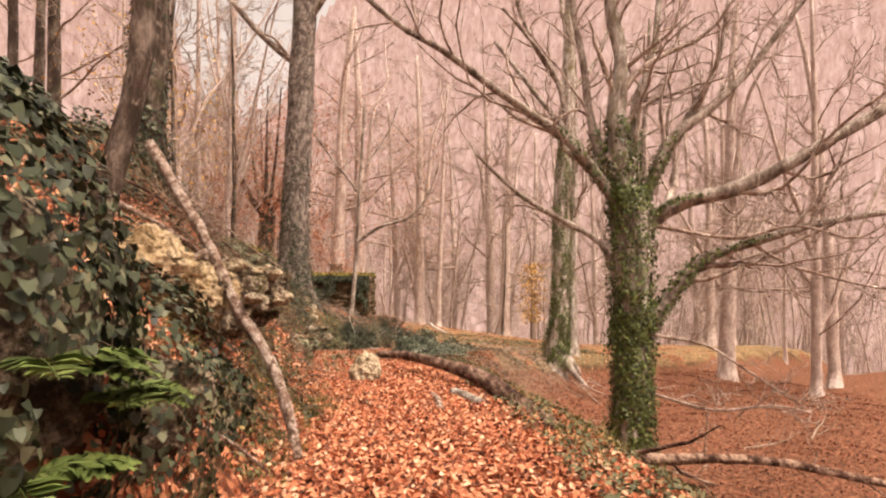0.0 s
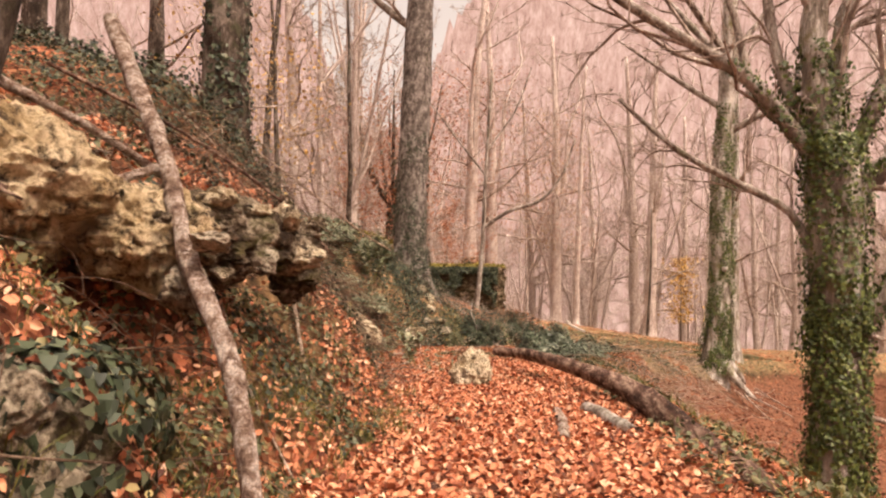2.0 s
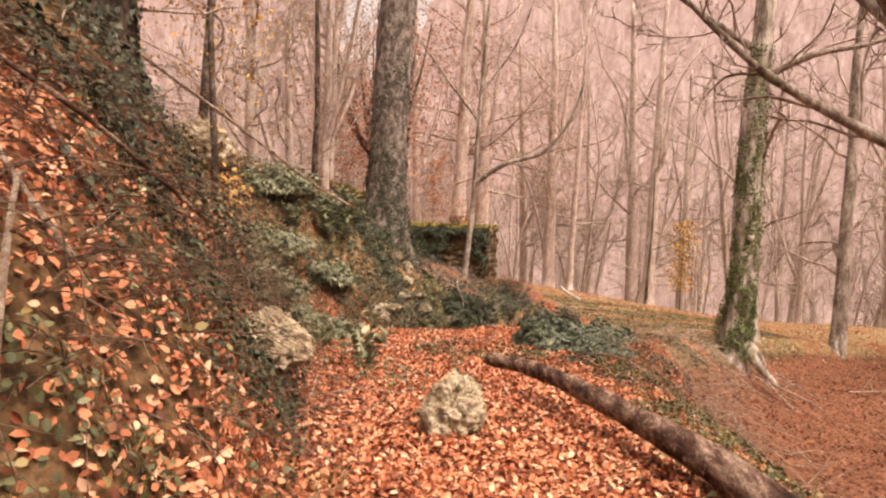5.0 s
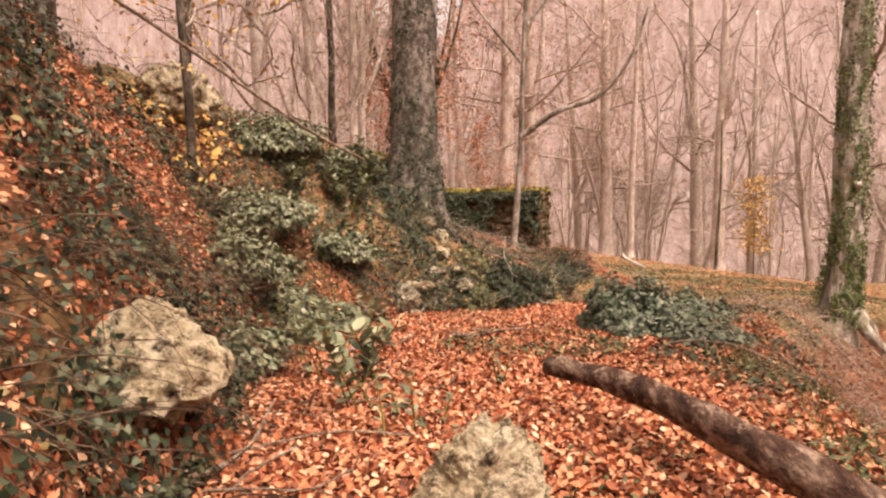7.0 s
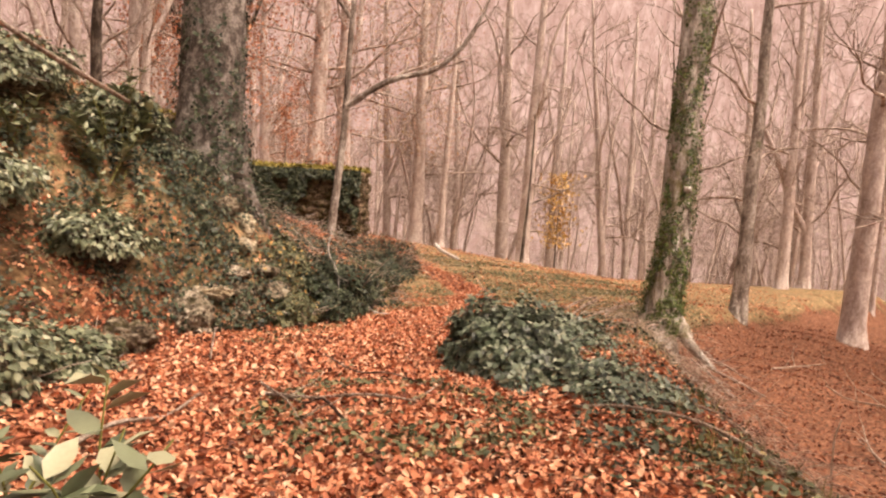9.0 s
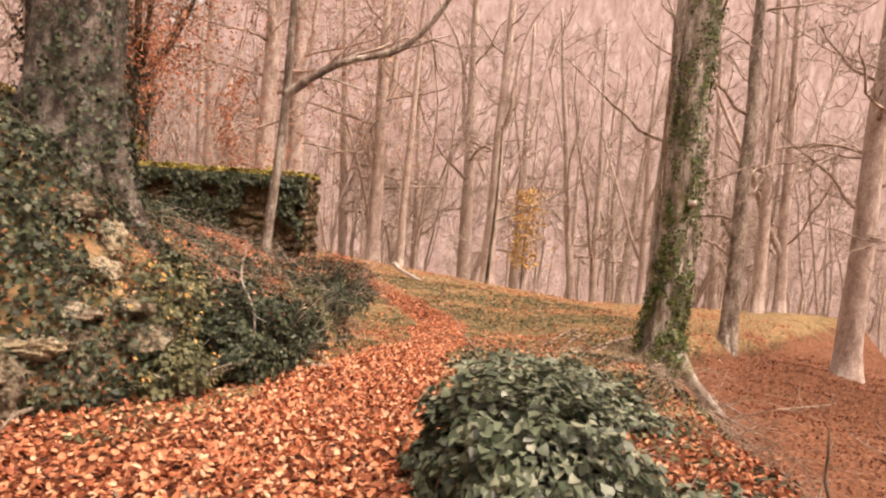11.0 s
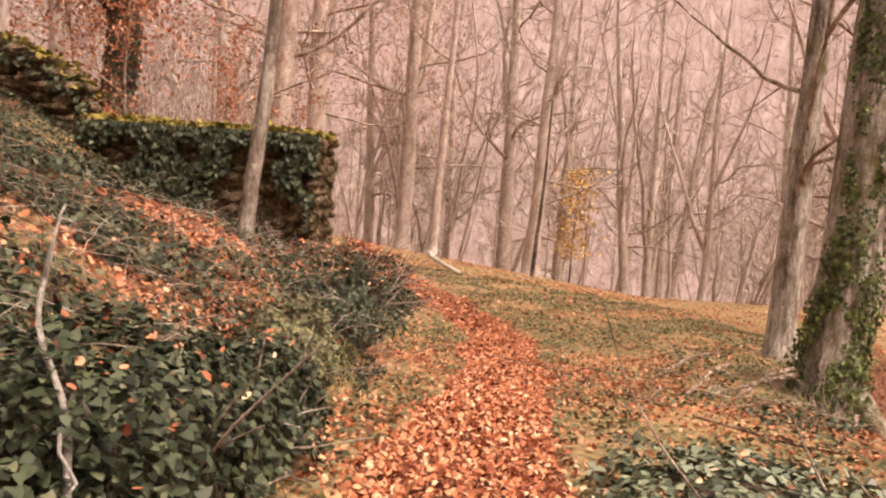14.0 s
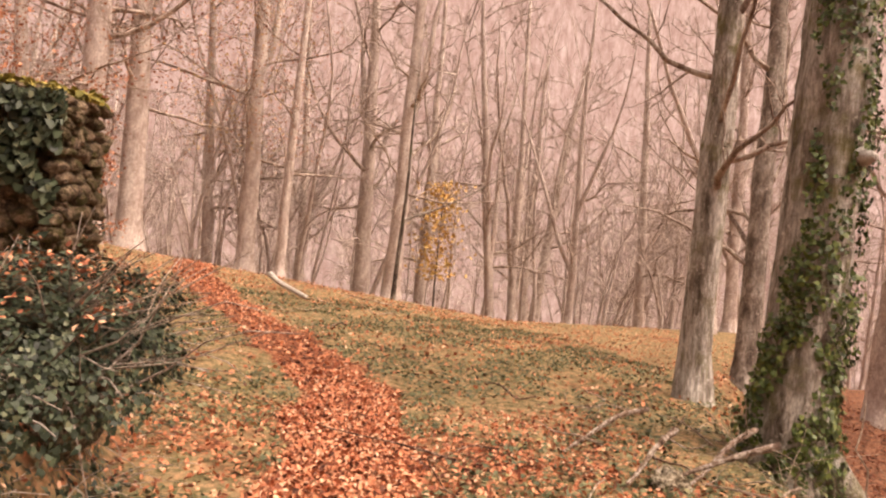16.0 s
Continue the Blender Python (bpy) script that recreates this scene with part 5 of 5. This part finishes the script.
# ---- fallen leaves ----
def litter(name, seed, region, count, size, mat, label, weight, lift=0.04):
    rng = np.random.default_rng(seed)
    x, y = rng.uniform(region[0], region[1], count), rng.uniform(region[2], region[3], count)
    keep = rng.uniform(0, 1, count) < weight(x, y)
    x, y = x[keep], y[keep]
    nr = ground_normal(x, y)
    at = np.stack([x, y, height(x, y)], -1) + nr * rng.uniform(0.004, lift, len(x))[:, None]
    return put(name, leaves_mesh(name, rng, at, nr, size, mat, LEAF, 0.6), None, label, "leaves", "stuff")


litter("leaf_litter", 81, (-4.2, 2.2, 1.5, 12.0), 88000, 0.05, LITTER, "fallen orange beech leaves covering the path", lambda x, y: cover(x, y)[0])
litter("leaf_litter", 82, (-8.0, 1.6, 12.0, 22.0), 120000, 0.05, LITTER, "fallen orange beech leaves covering the path", lambda x, y: cover(x, y)[0])
litter("leaf_litter", 83, (-4.5, 3.5, 22.0, 32.0), 75000, 0.052, LITTER, "fallen orange beech leaves along the trail", lambda x, y: cover(x, y)[0])
litter("leaf_litter", 84, (-8.0, 18.0, 32.0, 62.0), 60000, 0.085, LITTER, "fallen orange beech leaves along the trail", lambda x, y: cover(x, y)[0])
litter("leaf_litter", 85, (1.0, 18.0, 5.0, 42.0), 60000, 0.07, LITTER_RED, "old red-brown leaves on the floor of the hollow", lambda x, y: hollow_part(x, y))


def grass_tufts(name, seed, region, tufts, blades, tall, label, test):
    rng = np.random.default_rng(seed)
    x, y = rng.uniform(region[0], region[1], tufts), rng.uniform(region[2], region[3], tufts)
    ok = test(x, y)
    x, y = np.repeat(x[ok], blades), np.repeat(y[ok], blades)
    x, y = x + rng.normal(0, 0.05, len(x)), y + rng.normal(0, 0.05, len(x))
    at = np.stack([x, y, height(x, y) - 0.01], -1)
    way = np.stack([rng.normal(0, 0.45, len(x)), rng.normal(0, 0.45, len(x)), np.ones(len(x))], -1)
    return put(name, leaves_mesh(name, rng, at, rng.normal(0, 1, at.shape), tall, GRASS, BLADE * np.array([1.6, 1, 1]), 0.1, way), None, label, "grass", "stuff")


grass_tufts("grass", 91, (-3.2, -1.1, 2.5, 12.0), 320, 20, 0.17, "thin grass tufts at the foot of the bank", lambda x, y: (np.abs(x - np.interp(y, FOOT_Y, FOOT_X)) < 0.35) & (y < 10.8))
grass_tufts("grass", 92, (-3.0, 9.0, 21.0, 50.0), 3200, 7, 0.11, "thin grass of the glade", lambda x, y: (trail_part(x, y) < 0.2) & (hollow_part(x, y) < 0.3) & ~on_bank(x, y))


# ---- small plants and sticks ----
def laurel_plant(loc, seed, stems, tall, leaf, label):
    rng = np.random.default_rng(seed)
    ob = empty("laurel_plant", loc, label, "plant", "young laurels by the path")
    for _ in range(stems):
        a = rng.uniform(0, 6.28)
        line = wander(rng, (rng.normal(0, 0.08), rng.normal(0, 0.08), -0.05), (math.cos(a) * 0.35, math.sin(a) * 0.35, 1), tall * rng.uniform(0.7, 1.1), 6, 0.08)
        st = put("stem", Tubes().add(line, np.linspace(0.008, 0.004, 7), 5).mesh("stem", GRASS), ob)
        k = int(tall / 0.045)
        f = rng.uniform(0.25, 1, k) * 5.99
        i = f.astype(int)
        p = line[i] + (line[i + 1] - line[i]) * (f - i)[:, None]
        b2 = rng.uniform(0, 6.28, k)
        way = np.stack([np.cos(b2), np.sin(b2), rng.uniform(0.1, 0.7, k)], -1)
        put("foliage", leaves_mesh("foliage", rng, p, np.stack([-0.4 * np.cos(b2), -0.4 * np.sin(b2), np.ones(k)], -1), leaf * 0.8, LAUREL, LONGLEAF * np.array([1.25, 1, 1]), 0.25, way), st)
    return ob


for i, (x, y, s, t, lf) in enumerate([(-2.5, 13.8, 3, 0.95, 0.15), (-2.8, 14.6, 4, 0.85, 0.2), (-2.1, 13.3, 2, 0.5, 0.12), (-3.35, 14.9, 5, 0.7, 0.13), (-4.6, 15.6, 8, 0.9, 0.13), (-5.4, 20.2, 7, 0.9, 0.2), (-5.1, 20.9, 6, 0.8, 0.2), (-5.9, 19.6, 6, 0.9, 0.18),
                                      (-5.0, 19.8, 6, 0.9, 0.12), (-5.4, 20.6, 6, 1.0, 0.12), (-3.9, 15.4, 6, 0.7, 0.1), (-1.75, 14.9, 3, 0.35, 0.08), (-2.1, 13.6, 2, 0.3, 0.08)]):
    laurel_plant((x, y, h(x, y)), 200 + i, s, t, lf, "young laurel with glossy grey-green leaves on the bank")


def fern(loc, seed, fronds, long, label):
    rng = np.random.default_rng(seed)
    ob = empty("fern", loc, label, "fern", "ferns on the bank")
    for k in range(fronds):
        a = rng.uniform(-1.2, 1.2)
        line = wander(rng, (0, 0, 0), (math.cos(a), math.sin(a), 0.7), long * rng.uniform(0.7, 1.1), 9, 0.04, -0.13)
        fr = put("frond", Tubes().add(line, np.linspace(0.006, 0.002, 10), 4).mesh("frond", FERN), ob)
        f = np.repeat(np.linspace(0.12, 0.98, 26), 2) * 8.99
        i = f.astype(int)
        p = line[i] + (line[i + 1] - line[i]) * (f - i)[:, None]
        d = unit(line[i + 1] - line[i])
        side = unit(np.cross(d, [0, 0, 1.0])) * np.where(np.arange(len(f)) % 2, 1, -1)[:, None]
        size = long * 0.24 * np.sin(np.clip(f / 9, 0.1, 1) * 2.6 + 0.35)
        put("leaf_blade", leaves_mesh("leaf_blade", rng, p, np.tile([0, 0, 1.0], (len(f), 1)), np.abs(size) + 0.01, FERN, LONGLEAF, 0.08, side + d * 0.35), fr, "", "", "stuff")
    return ob


for i, (x, y, z, k, lg) in enumerate([(-1.5, 2.9, 1.0, 6, 0.5), (-1.42, 3.2, 0.85, 5, 0.45), (-1.5, 2.8, 0.62, 5, 0.45)]):
    fern((x, y, z), 300 + i, k, lg, "green fern fronds hanging from the mossy rock")


def rock_ivy(seed, centre, size, count, label):
    """Ivy over a rock's outer face."""
    rng = np.random.default_rng(seed)
    a, b2 = rng.uniform(-1.9, 1.2, count), rng.uniform(-0.9, 1.4, count)
    d = np.stack([np.cos(b2) * np.cos(a), np.cos(b2) * np.sin(a), np.sin(b2)], -1)
    keep = lumps(a * 2, b2 * 2.4, 1.3, seed) > -0.3
    d = d[keep]
    at = np.array(centre) + d * np.array(size) * (1.02 + rng.uniform(0, 0.16, len(d)))[:, None]
    put("ivy_curtain", leaves_mesh("ivy_curtain", rng, at, d, 0.05, IVY, IVYLEAF, 0.35, np.tile([0, 0, -1.0], (len(d), 1)) + rng.normal(0, 0.35, d.shape)), None, label, "ivy", "stuff")


rock_ivy(401, (-1.9, 2.9, 1.0), (0.6, 0.85, 1.05), 5200, "dark glossy ivy hanging over the rock face")
rock_ivy(402, (-1.8, 4.1, 0.6), (0.5, 0.9, 0.75), 1500, "dark ivy over the mossy boulder")


def stick_litter():
    """Loose dead sticks on bank, slope and glade."""
    rng = np.random.default_rng(77)
    spots = [(rng.uniform(-5.5, -2.0), rng.uniform(5, 21), rng.uniform(0.6, 1.8)) for _ in range(34)]
    spots += [(rng.uniform(0.6, 4.5), rng.uniform(15, 30), rng.uniform(0.6, 2.0)) for _ in range(26)]
    spots += [(rng.uniform(2.5, 6.5), rng.uniform(26, 33), rng.uniform(0.8, 1.8)) for _ in range(14)]
    spots += [(rng.uniform(-1, 8), rng.uniform(38, 50), rng.uniform(0.5, 1.5)) for _ in range(16)]
    for x, y, ln in spots:
        a = rng.uniform(0, 6.28)
        q = [(x + math.cos(a) * ln * s, y + math.sin(a) * ln * s) for s in (0, 0.35, 0.7, 1.0)]
        pts = [(u, v, h(u, v) + 0.03 + rng.uniform(0, 0.12)) for u, v in q]
        r = rng.uniform(0.008, 0.02)
        wood("dead_stick", pts, r, r * 0.5, DEADWOOD if rng.uniform() < 0.6 else LOGBARK, "thin dead stick lying on leaves", int(rng.integers(9999)), 5, 2 if rng.uniform() < 0.4 else 0, "stick")


stick_litter()


def ledge_stones():
    """The broken edge of the limestone ledge, stone by stone, with a dark hollow beneath."""
    rng = np.random.default_rng(91)
    for k in range(36):
        y = rng.uniform(6.0, 8.0)
        x = -1.8 - 0.1 * math.sin(y * 2) + rng.normal(0, 0.08) - 0.12 * (y > 7.6)
        z = 1.22 + 0.04 * (y - 7) + rng.normal(0, 0.13)
        s = rng.uniform(0.04, 0.1)
        rock((x, y, z), (s, s * rng.uniform(0.8, 1.5), s * rng.uniform(0.5, 0.9)), 600 + k, (ROCK_DARK, ROCK_DARK, ROCK, ROCK_DARK, ROCK_PALE)[k % 5], "broken lichened stone of the ledge", rng.uniform(0, 360), (rng.uniform(-20, 20), 0), "ledge_stone", 3, 0.4, "stones of the ledge")
    for k in range(16):
        y = rng.uniform(20.3, 24.5)
        x = float(np.interp(y, FOOT_Y, FOOT_X)) - rng.uniform(0.05, 0.5)
        s = rng.uniform(0.1, 0.22)
        rock((x, y, h(x, y) + 0.02), (s, s * 1.3, s * 0.7), 650 + k, (ROCK, ROCK_DARK)[k % 2], "mossy stone in the foot of the bank", rng.uniform(0, 360), (0, 0), "bank_stone", 2, 0.4, "stones of the bank foot")


ledge_stones()


def dry_tangle(name, seed, region, count, label, mat, long=(0.3, 0.9), test=on_bank):
    """Dry stems arching over the bank."""
    rng = np.random.default_rng(seed)
    t = Tubes()
    done = 0
    while done < count:
        x, y = rng.uniform(region[0], region[1]), rng.uniform(region[2], region[3])
        if not test(x, y):
            continue
        nr = ground_normal(np.array([x]), np.array([y]))[0]
        a = rng.uniform(0, 6.28)
        way = nr * 0.8 + np.array([math.cos(a), math.sin(a), 0.1])
        ln = rng.uniform(*long)
        line = wander(rng, (x, y, h(x, y)), way, ln, 6, 0.14, -0.16)
        r = rng.uniform(0.002, 0.006)
        t.add(line, np.linspace(r, r * 0.5, 7), 3, cap=False)
        done += 1
    put(name, t.mesh(name, mat), None, label, "stems", "stuff")


dry_tangle("dry_stems", 501, (-5, -1.2, 3, 12), 600, "dry brown stems hanging over the bank", DRYSTEM)
dry_tangle("dry_stems", 502, (-7.5, -2.3, 12, 24), 1500, "dry tan stems tangled over the bank", DRYSTEM)
dry_tangle("dry_stems", 503, (-5, -2.0, 22, 32), 900, "dry brown bramble stems on the bank", TWIG)
dry_tangle("dry_stems", 504, (0.2, 4.5, 12, 32), 700, "dead stems and roots on the slope into the hollow", DEADWOOD, (0.4, 1.2), lambda x, y: 0 < x - np.interp(y, EDGE_Y, EDGE_X) < 1.8)

creeping("bank_plants", 76, (-6.5, -1.3, 3.0, 24.0), 26000, 0.05, SHRUB, "low olive plants and moss on the bank", lift=0.1, dense=0.05, freq=1.6, test=on_bank, shape=LEAF, tilt=0.6)
creeping("path_plants", 77, (-3.0, 0.9, 9.0, 20.0), 7000, 0.045, SHRUB, "small green plants among the leaves of the path", lift=0.07, dense=0.42, freq=1.5, shape=LEAF, tilt=0.5, test=lambda x, y: ~on_bank(x, y))
creeping("path_plants", 78, (-2.8, -0.7, 15.6, 17.8), 3000, 0.05, SHRUB, "green sprigs ringing a low hump beside the path", lift=0.09, dense=-2, shape=LEAF, tilt=0.5, test=lambda x, y: np.abs(np.hypot((x + 1.75) / 0.85, (y - 16.8) / 0.8) - 1) < 0.25)
mound("bramble_bush", (-3.75, 22.1, -0.35), (0.5, 0.8, 0.5), 68, 3600, 0.05, SHRUB, "bramble with yellowing leaves over the mossy rock")
mound("bramble_bush", (-3.3, 21.2, -0.75), (0.32, 0.5, 0.32), 69, 1500, 0.045, SHRUB, "low yellowing bramble at the path side")
for i, (x, y, sz) in enumerate([(-4.75, 15.9, (0.5, 0.6, 0.4)), (-4.95, 16.9, (0.7, 0.7, 0.6)), (-4.0, 14.6, (0.35, 0.5, 0.25))]):
    mound("evergreen_shrub", (x, y, h(x, y) + 0.05), sz, 720 + i, int(5200 * sz[0]), 0.075, LAUREL, "grey-green evergreen shrub on the leafy bank", LONGLEAF * np.array([1.35, 1, 1]), 26)
rock_ivy(403, (-1.8, 5.3, 0.4), (0.36, 0.5, 0.36), 900, "dark ivy over the rock at the bank foot")

mound("ivy_bush", (0.25, 22.6, -1.2), (1.15, 1.75, 0.34), 740, 9000, 0.055, IVY_BUSH, "wide low ivy carpet beside the trail", caught=60)
wood("fallen_log", [(-0.05, 8.5, -0.2), (-0.08, 9.2, -0.22), (-0.15, 9.9, -0.26)], 0.055, 0.05, STICK, "short pale piece of log in the leaves", 541, 10, 0, "log")
wood("dead_branch", [(0.62, 10.7, -0.2), (0.6, 10.3, -0.28), (0.55, 9.8, -0.38)], 0.045, 0.03, STICK, "pale peeling branch leaning from the rotten log", 542, 8)
wood("dead_branch", [(-3.3, 5.2, 2.0), (-2.7, 5.3, 1.62), (-2.1, 5.45, 1.35)], 0.025, 0.018, LOGBARK, "dark dead branch lying on the leafy bank", 543, 7, 3)
wood("dead_branch", [(-1.95, 3.6, 0.85), (-1.6, 4.0, 0.72), (-1.3, 4.5, 0.4), (-1.15, 4.9, 0.1)], 0.015, 0.01, STICK, "thin pale stick leaning down the bank", 544, 6)
creeping("yellow_leaves", 79, (-8.6, -6.8, 18.2, 19.4), 260, 0.1, YELLOW, "yellow leaves fallen round the outcrop", LEAF, 0.35, -2)
creeping("yellow_leaves", 80, (-3.9, -2.9, 20.6, 22.4), 110, 0.045, YELLOW, "yellowing leaves on the mossy bank foot", LEAF, 0.4, -2, test=on_bank)

# bare roots and dead sticks round the foot of the knotted beech
for i, (x, y, a, ln) in enumerate([(5.3, 28.9, 0.3, 1.4), (5.8, 29.2, -0.4, 1.6), (5.5, 29.6, -1.0, 1.8), (6.2, 30.0, 0.1, 1.5), (4.0, 29.6, 3.6, 1.5), (3.6, 28.8, 2.9, 1.3), (4.2, 28.4, -2.2, 1.4), (3.2, 30.4, 3.3, 1.2), (6.4, 30.8, 0.6, 1.2), (2.9, 29.4, -2.6, 1.1)]):
    q = [(x + math.cos(a) * ln * s, y + math.sin(a) * ln * s) for s in (0, 0.35, 0.7, 1.0)]
    wood("bare_root", [(u, v, h(u, v) + z) for (u, v), z in zip(q, (0.45, 0.35, 0.12, -0.05))], 0.035, 0.014, STICK, "pale bare root arching out of the leafy slope", 760 + i, 6, 2, "root")
for i, (x, y, ln, a) in enumerate([(8.5, 20.0, 2.2, 0.4), (7.0, 24.0, 1.8, 1.2), (10.0, 27.0, 2.4, 2.0), (6.5, 17.0, 1.9, 2.8), (11.5, 22.0, 2.6, 0.9), (9.0, 32.0, 2.0, 0.2), (13.0, 29.0, 2.2, 2.4), (6.0, 13.0, 2.0, 1.8), (8.0, 12.0, 2.2, 0.2)]):
    q = [(x + math.cos(a) * ln * s, y + math.sin(a) * ln * s) for s in (0, 0.4, 0.75, 1.0)]
    wood("dead_branch", [(u, v, h(u, v) + z) for (u, v), z in zip(q, (0.05, 0.16, 0.22, 0.4))], 0.035, 0.012, DEADWOOD, "bleached dead branch lying in the hollow", 780 + i, 6, 5)
creeping("ivy_cover", 87, (-4.6, -2.4, 10.5, 15.5), 15000, 0.042, IVY, "dark ivy hanging down the bank", lift=0.2, dense=-0.25, freq=1.8, test=on_bank)
creeping("edge_plants", 88, (-0.4, 3.4, 4.0, 17.0), 24000, 0.05, SHRUB, "low green plants along the edge of the drop", LEAF, 0.12, -0.3, 1.4, test=lambda x, y: np.abs(x - 0.6 - np.interp(y, EDGE_Y, EDGE_X)) < 1.0, tilt=0.5)
grass_tufts("grass", 93, (-0.2, 3.2, 5.0, 18.0), 420, 14, 0.2, "thin grass along the edge of the drop", lambda x, y: np.abs(x - 0.5 - np.interp(y, EDGE_Y, EDGE_X)) < 0.7)
creeping("ivy_cover", 89, (-6.0, -3.0, 20.2, 26.0), 12000, 0.046, IVY, "dark ivy spreading over the bank below the beech", lift=0.18, dense=-0.35, freq=1.7, test=on_bank)
creeping("ivy_cover", 95, (-11.0, -4.6, 23.5, 36.0), 26000, 0.06, IVY, "dark ivy over the slope behind the beech", lift=0.2, dense=-0.35, freq=1.1, test=on_bank)
dry_tangle("dry_stems", 505, (-4.6, -1.9, 8.6, 15.0), 900, "dry brown stems hanging over the bank", DRYSTEM, (0.4, 1.1))
dry_tangle("dry_stems", 506, (-3.0, -1.5, 5.6, 10.0), 220, "thin dry stems hanging from the ledge", DRYSTEM, (0.3, 0.8))
for i, (x, y, sz) in enumerate([(-5.2, 19.6, (0.6, 0.6, 0.4)), (-6.1, 18.6, (0.8, 0.7, 0.5)), (-5.6, 21.0, (0.6, 0.5, 0.4)), (-6.6, 20.2, (0.8, 0.8, 0.55)), (-4.6, 17.9, (0.45, 0.5, 0.32))]):
    mound("evergreen_shrub", (x, y, h(x, y) + 0.05), sz, 730 + i, int(4600 * sz[0]), 0.075, LAUREL, "grey-green evergreen shrub on the leafy bank", LONGLEAF * np.array([1.35, 1, 1]), 40, 0.0, 60)
creeping("ivy_cover", 96, (-5.6, -3.4, 19.2, 23.2), 9000, 0.044, IVY, "dark ivy over the stones below the beech", lift=0.18, dense=-0.1, freq=2.2, test=on_bank)
creeping("ivy_cover", 97, (-9.0, -4.2, 10.0, 18.5), 16000, 0.06, IVY, "dark ivy along the crest of the bank", lift=0.35, dense=0.2, freq=1.2, test=on_bank)
for i, (x, y, dz, sz) in enumerate([(-4.05, 20.1, -0.15, (0.3, 0.25, 0.12)), (-4.1, 20.4, 0.15, (0.26, 0.26, 0.1)), (-4.25, 20.2, 0.3, (0.3, 0.22, 0.1)), (-3.95, 20.75, 0.0, (0.22, 0.26, 0.11)), (-4.0, 21.2, 0.25, (0.24, 0.24, 0.12)), (-4.3, 21.4, 0.45, (0.3, 0.3, 0.14))]):
    rock((x, y, h(x, y) - 0.05 + 0.3 * dz), sz, 160 + i, (ROCK, ROCK_PALE, ROCK_DARK)[i % 3], "flat pinkish stone of the old bank wall", 25.0 * i, (0, 4), "bank_stone", 4, 0.22, "stones of the old bank wall")
litter("leaf_litter", 98, (-2.6, 1.6, 19.0, 34.0), 52000, 0.05, LITTER, "fallen orange beech leaves filling the trail", lambda x, y: 0.9 * (trail_part(x, y) > 0.45), 0.05)
litter("leaf_litter", 99, (-2.6, 1.4, 8.0, 18.5), 36000, 0.05, LITTER, "fallen orange beech leaves covering the path", lambda x, y: 0.7 * trail_part(x, y), 0.05)
creeping("bank_plants", 94, (-2.5, -1.2, 4.6, 9.2), 7000, 0.04, SHRUB, "small plants and moss below the ledge", LEAF, 0.08, 0.0, 2.6, test=on_bank, tilt=0.6)
grass_tufts("grass", 99, (-2.2, -1.2, 4.5, 9.0), 160, 16, 0.15, "thin grass below the ledge", on_bank)
